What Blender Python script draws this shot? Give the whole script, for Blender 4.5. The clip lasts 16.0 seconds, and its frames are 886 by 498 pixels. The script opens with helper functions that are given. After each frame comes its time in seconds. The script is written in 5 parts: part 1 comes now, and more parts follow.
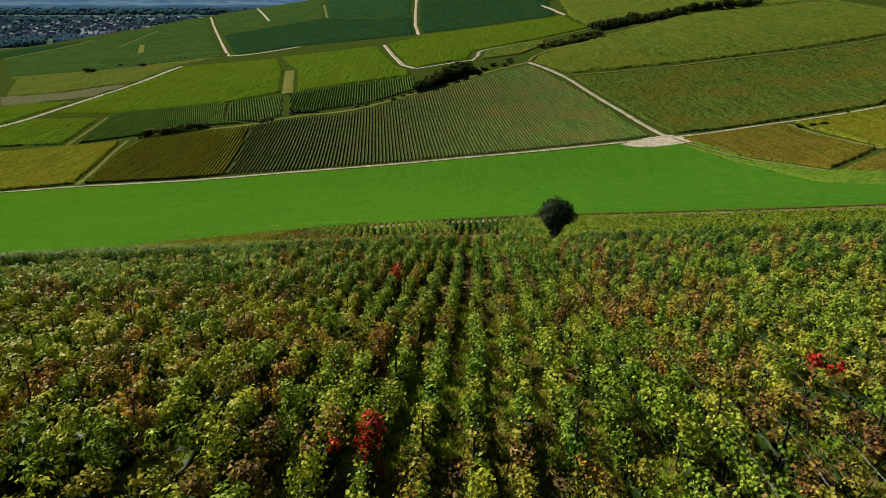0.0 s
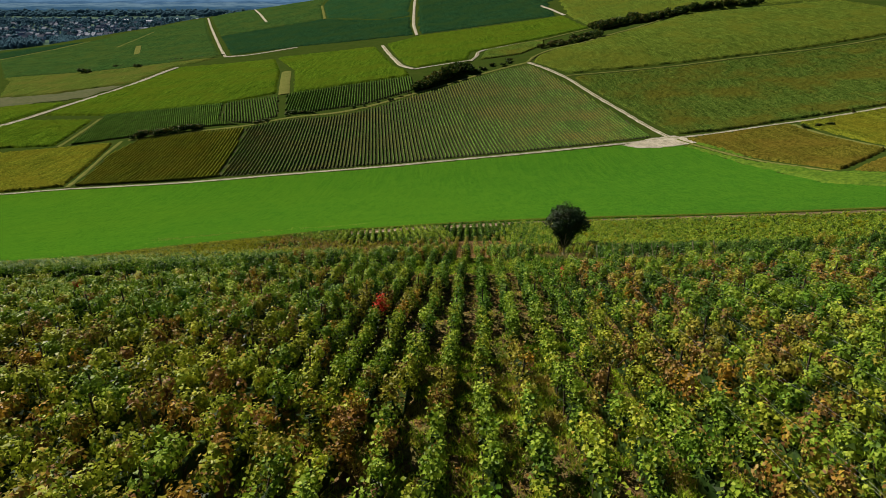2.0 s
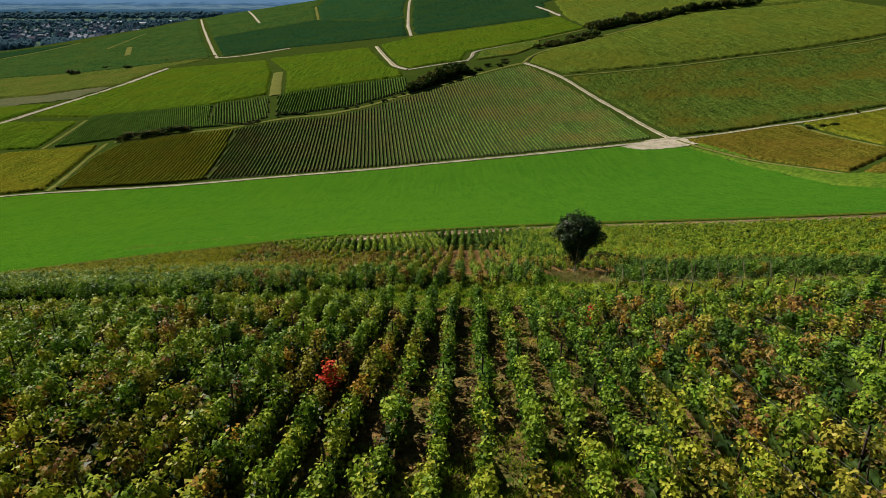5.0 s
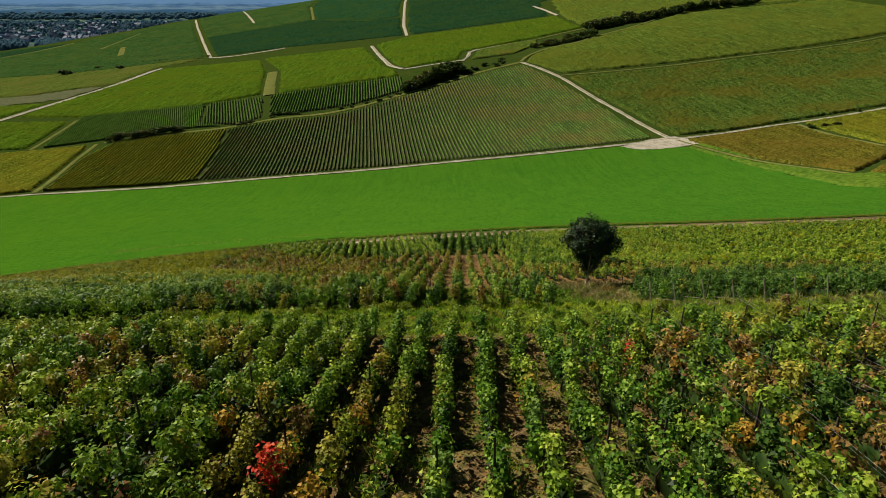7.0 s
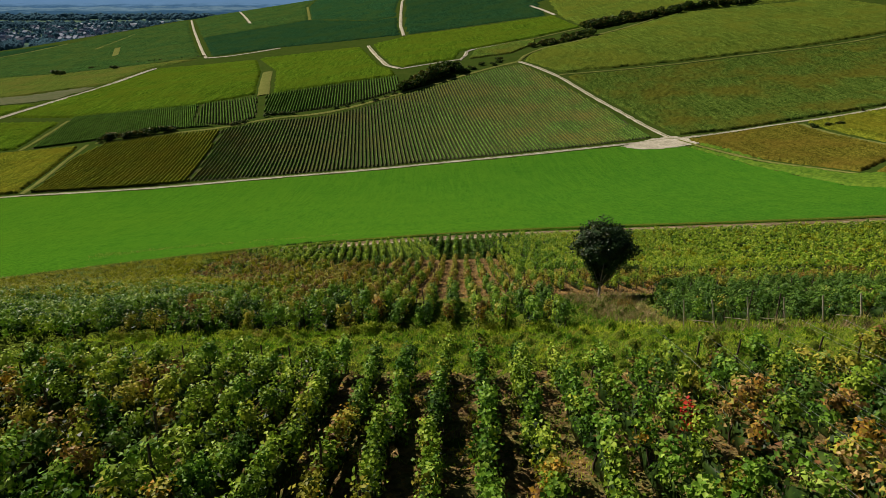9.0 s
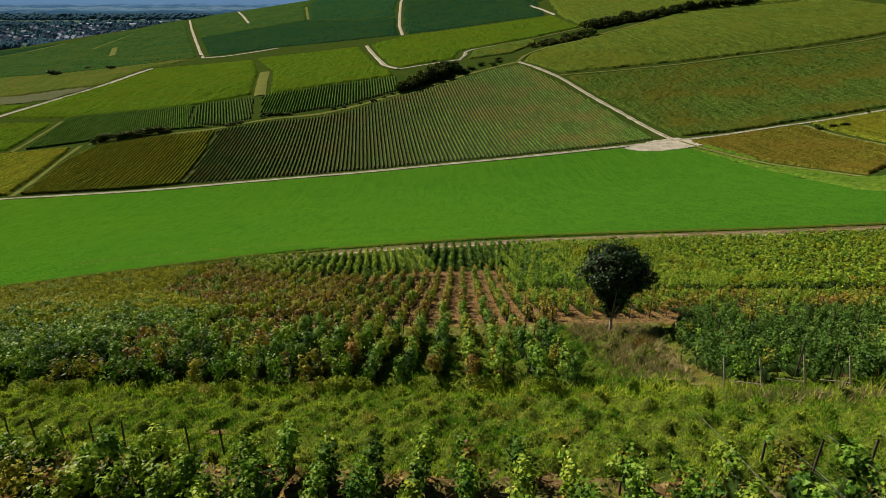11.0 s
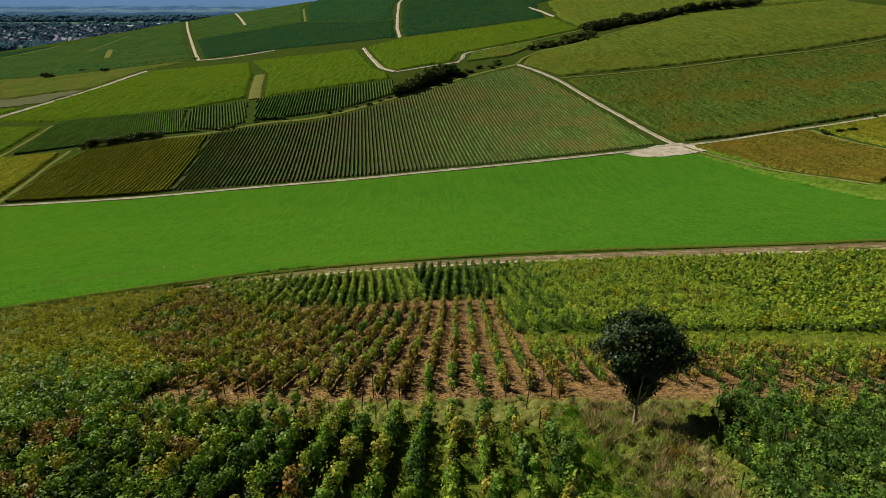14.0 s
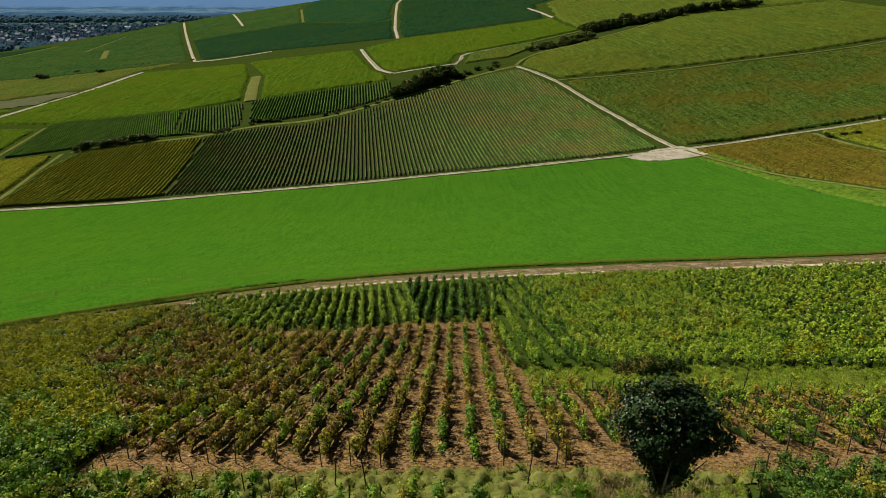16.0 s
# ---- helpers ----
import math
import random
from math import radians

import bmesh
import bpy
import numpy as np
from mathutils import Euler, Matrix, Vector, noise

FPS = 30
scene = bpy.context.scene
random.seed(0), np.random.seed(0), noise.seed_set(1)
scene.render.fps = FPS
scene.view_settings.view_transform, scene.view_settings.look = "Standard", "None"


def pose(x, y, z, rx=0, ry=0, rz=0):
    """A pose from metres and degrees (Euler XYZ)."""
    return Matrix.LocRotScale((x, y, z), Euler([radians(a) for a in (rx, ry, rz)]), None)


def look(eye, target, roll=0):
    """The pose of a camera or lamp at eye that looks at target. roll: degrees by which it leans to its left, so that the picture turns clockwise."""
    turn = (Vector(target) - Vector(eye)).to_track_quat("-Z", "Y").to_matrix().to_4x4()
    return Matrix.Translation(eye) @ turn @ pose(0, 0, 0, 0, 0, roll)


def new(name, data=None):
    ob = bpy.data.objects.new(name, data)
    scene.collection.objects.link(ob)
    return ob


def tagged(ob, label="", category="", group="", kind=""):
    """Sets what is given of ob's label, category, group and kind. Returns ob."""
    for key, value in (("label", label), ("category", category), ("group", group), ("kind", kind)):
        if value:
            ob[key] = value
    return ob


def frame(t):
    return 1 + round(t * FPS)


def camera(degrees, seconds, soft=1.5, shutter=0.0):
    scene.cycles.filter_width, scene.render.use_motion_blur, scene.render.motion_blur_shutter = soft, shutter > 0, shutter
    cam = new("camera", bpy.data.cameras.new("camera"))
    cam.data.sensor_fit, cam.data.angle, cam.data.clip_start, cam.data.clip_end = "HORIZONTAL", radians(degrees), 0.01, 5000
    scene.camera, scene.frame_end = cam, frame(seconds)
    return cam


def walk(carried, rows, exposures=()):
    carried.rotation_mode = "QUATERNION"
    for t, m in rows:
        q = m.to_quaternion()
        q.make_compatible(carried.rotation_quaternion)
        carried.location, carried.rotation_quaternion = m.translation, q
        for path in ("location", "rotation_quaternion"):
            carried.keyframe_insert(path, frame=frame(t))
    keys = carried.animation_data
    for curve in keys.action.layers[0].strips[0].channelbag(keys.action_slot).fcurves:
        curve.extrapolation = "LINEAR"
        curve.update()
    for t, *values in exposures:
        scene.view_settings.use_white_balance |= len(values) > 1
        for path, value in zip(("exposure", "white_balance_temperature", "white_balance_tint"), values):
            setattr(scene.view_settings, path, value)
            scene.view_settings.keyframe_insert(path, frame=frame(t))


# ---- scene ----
cam = camera(70.0, 16.0, soft=0.4)
PATH = [
    (0, (0.00, 0.00, 20.00), (-0.00, 92.72, -17.46), 0.00),
    (0.5, (0.04, 1.47, 19.70), (0.07, 94.21, -17.72), -0.01),
    (1, (0.05, 2.95, 19.36), (0.14, 95.69, -18.03), -0.02),
    (1.5, (0.06, 4.43, 19.00), (0.19, 97.20, -18.35), -0.04),
    (2, (0.11, 5.93, 18.59), (0.28, 98.73, -18.67), -0.04),
    (2.5, (0.17, 7.37, 18.18), (0.40, 100.17, -19.05), -0.04),
    (3, (0.23, 8.77, 17.86), (0.53, 101.61, -19.30), -0.05),
    (3.5, (0.35, 10.11, 17.55), (0.76, 102.97, -19.55), -0.04),
    (4, (0.42, 11.40, 17.23), (0.98, 104.28, -19.84), -0.04),
    (4.2, (0.45, 11.91, 17.09), (1.06, 104.80, -19.95), -0.04),
    (6.3, (0.59, 17.23, 15.53), (1.86, 110.19, -21.31), -0.01),
    (6.5, (0.60, 17.72, 15.39), (1.91, 110.68, -21.45), -0.02),
    (7, (0.65, 18.91, 15.07), (2.05, 111.88, -21.72), -0.01),
    (7.5, (0.70, 20.06, 14.72), (2.20, 113.05, -22.04), 0.01),
    (8, (0.75, 21.19, 14.34), (2.37, 114.18, -22.38), 0.02),
    (8.5, (0.85, 22.37, 13.95), (2.51, 115.38, -22.73), -0.00),
    (8.7, (0.89, 22.83, 13.82), (2.65, 115.86, -22.83), -0.04),
    (10.8, (1.54, 27.75, 13.27), (3.30, 120.73, -23.49), 0.07),
    (11, (1.57, 28.22, 13.22), (3.43, 121.25, -23.40), 0.03),
    (11.5, (1.68, 29.44, 13.19), (3.59, 122.49, -23.41), 0.01),
    (12, (1.83, 30.64, 13.20), (3.73, 123.71, -23.34), 0.04),
    (12.5, (1.98, 31.84, 13.20), (3.91, 124.91, -23.31), 0.04),
    (13, (2.15, 33.00, 13.23), (4.09, 126.08, -23.28), 0.02),
    (13.5, (2.30, 34.17, 13.28), (4.27, 127.27, -23.18), 0.03),
    (14, (2.44, 35.34, 13.31), (4.47, 128.45, -23.10), 0.02),
    (14.5, (2.57, 36.48, 13.35), (4.63, 129.60, -23.05), 0.02),
    (15, (2.72, 37.66, 13.38), (4.82, 130.79, -22.98), 0.03),
    (15.5, (2.87, 38.85, 13.41), (5.02, 131.99, -22.93), 0.04),
    (16, (3.01, 40.00, 13.47), (5.22, 133.14, -22.86), 0.03),
]
walk(cam, [(t, look(eye, target, roll)) for t, eye, target, roll in PATH],
     exposures=[(0, 0.50, 6350, 25), (5, 0.48, 6350, 25), (16, 0.47, 6350, 25)])

# ---------------------------------------------------------------- light
SUN_AZ, SUN_EL = radians(-47), radians(37)          # azimuth from +y, clockwise
world = bpy.data.worlds.new("world")
scene.world = world
world.use_nodes = True
wn = world.node_tree.nodes
sky = wn.new("ShaderNodeTexSky")
sky.sky_type, sky.sun_disc = "NISHITA", False
sky.air_density, sky.dust_density, sky.altitude = 0.6, 0.2, 150
sky.sun_elevation, sky.sun_rotation = SUN_EL, SUN_AZ % (2 * math.pi)
wn["Background"].inputs["Strength"].default_value = 0.027
world.node_tree.links.new(sky.outputs[0], wn["Background"].inputs["Color"])
sun_data = bpy.data.lights.new("sun", "SUN")
sun_data.energy, sun_data.angle, sun_data.color = 5.0, radians(0.5), (1.0, 0.92, 0.76)
sun = new("sun", sun_data)
sun_way = Vector((math.sin(SUN_AZ) * math.cos(SUN_EL), math.cos(SUN_AZ) * math.cos(SUN_EL), math.sin(SUN_EL)))
sun.matrix_world = look(sun_way * 50 + Vector((0, 30, 0)), (0, 30, 0))
scene.view_settings.exposure = 0.0

rng = np.random.default_rng(7)

# ---------------------------------------------------------------- the lie of the land
LAND_U = np.array([-1.2, -0.7, -0.35, 0, 0.35, 0.7, 1.2])
LAND_Y = np.array([-25, 10, 28, 40, 48, 60, 85, 120, 170, 240, 330, 450, 700, 1300.0])
LAND_Z = np.array([
    [16.9, 15.3, 14.2, 13.2, 12.6, 12.1, 11.4],
    [5.7, 8, 9.8, 11.2, 11, 10.6, 10.1],
    [-0.2, 3, 5.1, 6.6, 8.1, 8.7, 9.1],
    [-5, -1.7, 0.5, 3.3, 5.2, 5.8, 6.4],
    [-8.9, -4.9, -2.3, 0.1, 0.8, 1.6, 2.2],
    [-15.2, -9.8, -6.4, -4.6, -4, -4.3, -4.8],
    [-26.5, -20.2, -15.9, -13.4, -13, -13.3, -13.8],
    [-35.8, -30.9, -27.2, -23.3, -21.5, -19.2, -15.3],
    [-46.8, -43.6, -40.7, -36.3, -31.5, -24.9, -14],
    [-58.6, -55.6, -51.8, -45.7, -39.4, -26.4, -7.4],
    [-69.3, -60.4, -52.2, -41.7, -34, -17.5, 6.5],
    [-79.6, -60.4, -44.4, -26.7, -10.5, 5.4, 31.8],
    [-100, -64.6, -42, -10.8, 25.4, 54.2, 93.4],
    [-154.4, -81.3, -25.1, 43.7, 106.3, 165.4, 245.5],
])


def spline_weights(knots, x):
    n = len(knots)
    x = np.clip(x, knots[0], knots[-1])
    i = np.clip(np.searchsorted(knots, x, side="right") - 1, 0, n - 2)
    f = (x - knots[i]) / (knots[i + 1] - knots[i])
    ws = (-0.5 * f + f * f - 0.5 * f**3, 1 - 2.5 * f * f + 1.5 * f**3, 0.5 * f + 2 * f * f - 1.5 * f**3, -0.5 * f * f + 0.5 * f**3)
    return [(np.clip(i + k - 1, 0, n - 1), w) for k, w in enumerate(ws)]


def land(x, y):
    """Height of the ground: a hillside falling away, a valley, the slope across it, and a plain far to the left."""
    x, y = np.asarray(x, float), np.asarray(y, float)
    u = x / (np.maximum(y, -50) + 70)
    z = 0.0
    us = spline_weights(LAND_U, u)
    for j, b in spline_weights(np.log(LAND_Y + 60), np.log(np.maximum(y, -50) + 60)):
        for i, a in us:
            z = z + a * b * LAND_Z[j, i]
    crest = np.interp(u, [-1.2, -0.9, -0.63, -0.55, -0.46, -0.40, -0.35, -0.25, -0.15, -0.05, 0.05], [700, 850, 1020, 1070, 1170, 1220, 1320, 1340, 1500, 2200, 9000])
    p = np.clip((y - crest) / 350, 0, 1)
    p = p * p * (3 - 2 * p)
    return z * (1 - p) - 80 * p


def rough(x, y):
    """Small unevenness of the soil."""
    return 0.05 * np.sin(1.3 * x + 0.7 * y) * np.sin(0.9 * y - 0.4 * x) + 0.03 * np.sin(3.1 * x) * np.sin(2.7 * y + 1)


def soil(x, y):
    near = np.clip((160 - np.asarray(y, float)) / 60, 0, 1)
    return land(x, y) + rough(np.asarray(x, float), np.asarray(y, float)) * near


# ---------------------------------------------------------------- mesh helpers
def mesh_np(name, verts, faces):
    """A mesh from arrays: faces all with the same number of corners."""
    me = bpy.data.meshes.new(name)
    faces = np.asarray(faces, np.int32)
    me.vertices.add(len(verts))
    me.vertices.foreach_set("co", np.ascontiguousarray(verts, np.float32).ravel())
    me.loops.add(faces.size)
    me.loops.foreach_set("vertex_index", faces.ravel())
    me.polygons.add(len(faces))
    me.polygons.foreach_set("loop_start", np.arange(len(faces), dtype=np.int32) * faces.shape[1])
    me.update(calc_edges=True)
    return me


def smooth(me):
    me.polygons.foreach_set("use_smooth", np.ones(len(me.polygons), bool))
    return me


def thing(name, me, mat, label, category, group="", kind=""):
    ob = new(name, me)
    if me is not None:
        me.materials.append(mat)
    return tagged(ob, label, category, group, kind)


def part(name, me, mat, parent, label="", kind=""):
    ob = new(name, me)
    if mat is not None and not me.materials:
        me.materials.append(mat)
    ob.parent = parent
    return tagged(ob, label, kind=kind)


def tube(points, radii, sides=6):
    """Vertices and quads of a tapering tube along points."""
    pts = np.asarray(points, float)
    tang = np.gradient(pts, axis=0)
    tang /= np.linalg.norm(tang, axis=1, keepdims=True) + 1e-9
    ref = np.where(np.abs(tang[:, 2:3]) > 0.9, [[1.0, 0, 0]], [[0, 0, 1.0]])
    a = np.cross(tang, ref)
    a /= np.linalg.norm(a, axis=1, keepdims=True) + 1e-9
    b = np.cross(tang, a)
    ang = np.linspace(0, 2 * np.pi, sides, endpoint=False)
    ring = np.cos(ang)[None, :, None] * a[:, None] + np.sin(ang)[None, :, None] * b[:, None]
    v = pts[:, None] + ring * np.asarray(radii, float)[:, None, None]
    n = len(pts)
    f = [(r * sides + s, r * sides + (s + 1) % sides, (r + 1) * sides + (s + 1) % sides, (r + 1) * sides + s) for r in range(n - 1) for s in range(sides)]
    return v.reshape(-1, 3), np.array(f)


def join(pieces):
    vs, fs, n = [], [], 0
    for v, f in pieces:
        vs.append(v)
        fs.append(np.asarray(f) + n)
        n += len(v)
    return np.concatenate(vs), np.concatenate(fs)


def leaves(centres, size, flat=0.35, gen=rng, out=None):
    """Folded pointed leaves at the centres; flat pulls them towards hanging flat, out is the way that they face."""
    n = len(centres)
    ahead = gen.normal(size=(n, 3))
    ahead[:, 2] = ahead[:, 2] * 0.6 - 0.35
    ahead /= np.linalg.norm(ahead, axis=1, keepdims=True)
    up = gen.normal(size=(n, 3)) * (1 - flat)
    up[:, 2] += flat * 2.6
    if out is not None:
        up = out + gen.normal(0, 0.24, (n, 3))
    side = np.cross(ahead, up)
    side /= np.linalg.norm(side, axis=1, keepdims=True) + 1e-9
    up = np.cross(side, ahead)
    s = (size * gen.uniform(0.65, 1.3, n))[:, None]
    lift = s * gen.uniform(0.1, 0.3, n)[:, None]
    v = np.stack([centres - ahead * s * 0.5, centres + side * s * 0.5 - up * lift * -1 - ahead * s * 0.1,
                  centres + ahead * s * 0.55, centres - side * s * 0.5 + up * lift - ahead * s * 0.1], 1).reshape(-1, 3)
    k = np.arange(n)[:, None] * 4
    return v, np.concatenate([k + [0, 1, 2], k + [0, 2, 3]])


def small_leaves(centres, size, gen=rng, out=None):
    """Plain three-cornered leaves for plants farther off."""
    n = len(centres)
    a, b = gen.normal(size=(n, 3)), gen.normal(size=(n, 3))
    b[:, 2] *= 0.5
    a[:, 2] *= 0.5
    if out is not None:
        face = out + gen.normal(0, 0.24, (n, 3))
        a, b = np.cross(face, a), np.cross(face, np.cross(face, a))
    a /= np.linalg.norm(a, axis=1, keepdims=True)
    b /= np.linalg.norm(b, axis=1, keepdims=True)
    s = (size * gen.uniform(0.6, 1.25, n))[:, None]
    v = np.stack([centres - a * s * 0.5, centres + a * s * 0.5, centres + b * s * 0.9], 1).reshape(-1, 3)
    return v, np.arange(n * 3).reshape(-1, 3)


def blades(x, y, height, spread, gen=rng, lift=0.0):
    """Grass blades: thin bent triangles rooted on the ground."""
    n = len(x)
    z = soil(x, y) + lift
    a = gen.uniform(0, 2 * np.pi, n)
    h = height * gen.uniform(0.5, 1.3, n)
    w = 0.008 + h * 0.035
    dx, dy = np.cos(a), np.sin(a)
    lean = gen.normal(0, spread, (n, 2)) * h[:, None]
    base = np.stack([x, y, z - 0.02], 1)
    v = np.stack([base + np.stack([dx * w, dy * w, 0 * w], 1), base - np.stack([dx * w, dy * w, 0 * w], 1),
                  base + np.stack([lean[:, 0], lean[:, 1], h], 1)], 1).reshape(-1, 3)
    return v, np.arange(n * 3).reshape(-1, 3)


def hummocks(x, y):
    """Tussocky unevenness of old grass."""
    a = np.sin(2.3 * x + 1.3 * np.sin(1.1 * y)) * np.sin(2.9 * y + 1.7 * np.sin(0.8 * x))
    b = np.sin(5.7 * x + 2.1 * y + np.sin(3 * y)) * np.sin(6.3 * y - 2.4 * x)
    c = np.sin(13.1 * x + 2.0 * np.sin(4.1 * y)) * np.sin(12.3 * y + 1.5 * np.sin(3.7 * x))
    return 0.19 * np.maximum(a, -0.4) + 0.16 * b + 0.07 * c


def tussocks(poly, step, lift, gen=rng, swell=1.0):
    """A grassy sheet with tussocks, thinning out to the ground at its edge."""
    v, f = drape(poly, step, lift)
    inner = np.bincount(f.ravel(), minlength=len(v)) >= 4
    v[:, 2] += (hummocks(v[:, 0], v[:, 1]) * swell + gen.uniform(0, 0.09, len(v)) * swell + 0.03) * inner
    v[:, :2] += gen.uniform(-0.25, 0.25, (len(v), 2)) * step
    return v, f


def inside(poly, x, y):
    hit = np.zeros(np.shape(x), bool)
    for (x0, y0), (x1, y1) in zip(poly, poly[1:] + poly[:1]):
        if y0 != y1:
            hit ^= ((y0 > y) != (y1 > y)) & (x < (x1 - x0) * (y - y0) / (y1 - y0) + x0)
    return hit


def rows_in(poly, slope, spacing, phase=0.0):
    """The stretches of parallel rows x = c + slope * y inside a polygon: (c, y0, y1)."""
    cs = [px - slope * py for px, py in poly]
    first = math.ceil((min(cs) - phase) / spacing)
    out = []
    for k in range(first, int((max(cs) - phase) // spacing) + 1):
        c, ys = phase + k * spacing, []
        for (x0, y0), (x1, y1) in zip(poly, poly[1:] + poly[:1]):
            d0, d1 = x0 - slope * y0 - c, x1 - slope * y1 - c
            if (d0 > 0) != (d1 > 0):
                ys.append(y0 + (y1 - y0) * d0 / (d0 - d1))
        ys.sort()
        out += [(c, a, b) for a, b in zip(ys[::2], ys[1::2]) if b - a > 1.0]
    return out


def drape(poly, step, lift):
    """A sheet over a polygon, laid on the ground."""
    xs, ys = [p[0] for p in poly], [p[1] for p in poly]
    gx, gy = np.arange(min(xs), max(xs) + step, step), np.arange(min(ys), max(ys) + step, step)
    X, Y = np.meshgrid(gx, gy)
    cx, cy = X[:-1, :-1] + step / 2, Y[:-1, :-1] + step / 2
    keep = inside(poly, cx, cy)
    idx = np.arange(X.size).reshape(X.shape)
    f = np.stack([idx[:-1, :-1][keep], idx[:-1, 1:][keep], idx[1:, 1:][keep], idx[1:, :-1][keep]], 1)
    used, inv = np.unique(f, return_inverse=True)
    x, y = X.ravel()[used], Y.ravel()[used]
    return np.stack([x, y, soil(x, y) + lift], 1), inv.reshape(f.shape)


def ribbon(points, width, lift, step=4.0, gen=rng):
    """A track of uneven width laid on the ground along points."""
    p = np.asarray(points, float)
    d = np.r_[0, np.cumsum(np.hypot(*np.diff(p, axis=0).T))]
    s = np.linspace(0, d[-1], max(int(d[-1] / step), 2) + 1)
    x, y = np.interp(s, d, p[:, 0]), np.interp(s, d, p[:, 1])
    k = np.ones(5) / 5
    if len(x) > 12:
        x[2:-2], y[2:-2] = np.convolve(x, k, "valid"), np.convolve(y, k, "valid")
    tx, ty = np.gradient(x), np.gradient(y)
    n = np.hypot(tx, ty) + 1e-9
    nx, ny = -ty / n, tx / n
    across = np.array([-1, -0.6, -0.2, 0.2, 0.6, 1.0])
    half = width / 2 * (1 + min(0.12, 0.3 / width) * gen.normal(size=(len(x), 1)) * np.abs(across)[None])
    X, Y = x[:, None] + nx[:, None] * across * half, y[:, None] + ny[:, None] * across * half
    z = soil(X, Y) + lift * (1 - 0.6 * np.abs(across)[None] ** 4)
    m = len(across)
    idx = np.arange(X.size).reshape(X.shape)
    f = np.stack([idx[:-1, :-1].ravel(), idx[:-1, 1:].ravel(), idx[1:, 1:].ravel(), idx[1:, :-1].ravel()], 1)
    return np.stack([X, Y, z], -1).reshape(-1, 3), f


# ---------------------------------------------------------------- materials
def material(name, rough_=0.9, spec=0.3):
    m = bpy.data.materials.new(name)
    m.use_nodes = True
    b = m.node_tree.nodes["Principled BSDF"]
    b.inputs["Roughness"].default_value = rough_
    b.inputs["Specular IOR Level"].default_value = spec
    return m, m.node_tree, b


def node(tree, kind, **values):
    n = tree.nodes.new(kind)
    for key, value in values.items():
        n.inputs[key].default_value = value
    return n


def noise_at(tree, scale, detail=4.0, rough_=0.6, stretch=None):
    geo = tree.nodes.new("ShaderNodeNewGeometry")
    n = node(tree, "ShaderNodeTexNoise", Scale=scale, Detail=detail, Roughness=rough_)
    source = geo.outputs["Position"]
    if stretch:
        mp = tree.nodes.new("ShaderNodeMapping")
        mp.inputs["Scale"].default_value = stretch
        tree.links.new(source, mp.inputs["Vector"])
        source = mp.outputs[0]
    tree.links.new(source, n.inputs["Vector"])
    return n.outputs["Fac"]


def ramp(tree, fac, stops):
    r = tree.nodes.new("ShaderNodeValToRGB")
    els = r.color_ramp.elements
    for k, (at, colour) in enumerate(stops):
        e = els[k] if k < 2 else els.new(at)
        e.position, e.color = at, (*colour, 1)
    tree.links.new(fac, r.inputs["Fac"])
    return r.outputs["Color"]


def blend(tree, fac, a, b, how="MIX"):
    n = tree.nodes.new("ShaderNodeMix")
    n.data_type, n.blend_type = "RGBA", how
    for socket, value in ((n.inputs[0], fac), (n.inputs[6], a), (n.inputs[7], b)):
        if hasattr(value, "is_linked") or hasattr(value, "links"):
            tree.links.new(value, socket)
        else:
            socket.default_value = value if isinstance(value, float) else (*value, 1)
    return n.outputs[2]


def bump(tree, b, height, strength, distance):
    n = node(tree, "ShaderNodeBump", Strength=strength, Distance=distance)
    tree.links.new(height, n.inputs["Height"])
    tree.links.new(n.outputs[0], b.inputs["Normal"])


def earth(name, stops_big, stops_fine, big, fine, bump_m=0.05, share=0.5):
    """Ground cover: two scales of mottling and a bumpy surface."""
    m, t, b = material(name, 0.95, 0.0)
    n1, n2 = noise_at(t, big, 5, 0.65), noise_at(t, fine, 6, 0.7)
    col = blend(t, share, ramp(t, n1, stops_big), ramp(t, n2, stops_fine))
    t.links.new(col, b.inputs["Base Color"])
    bump(t, b, n2, 0.6, bump_m)
    return m


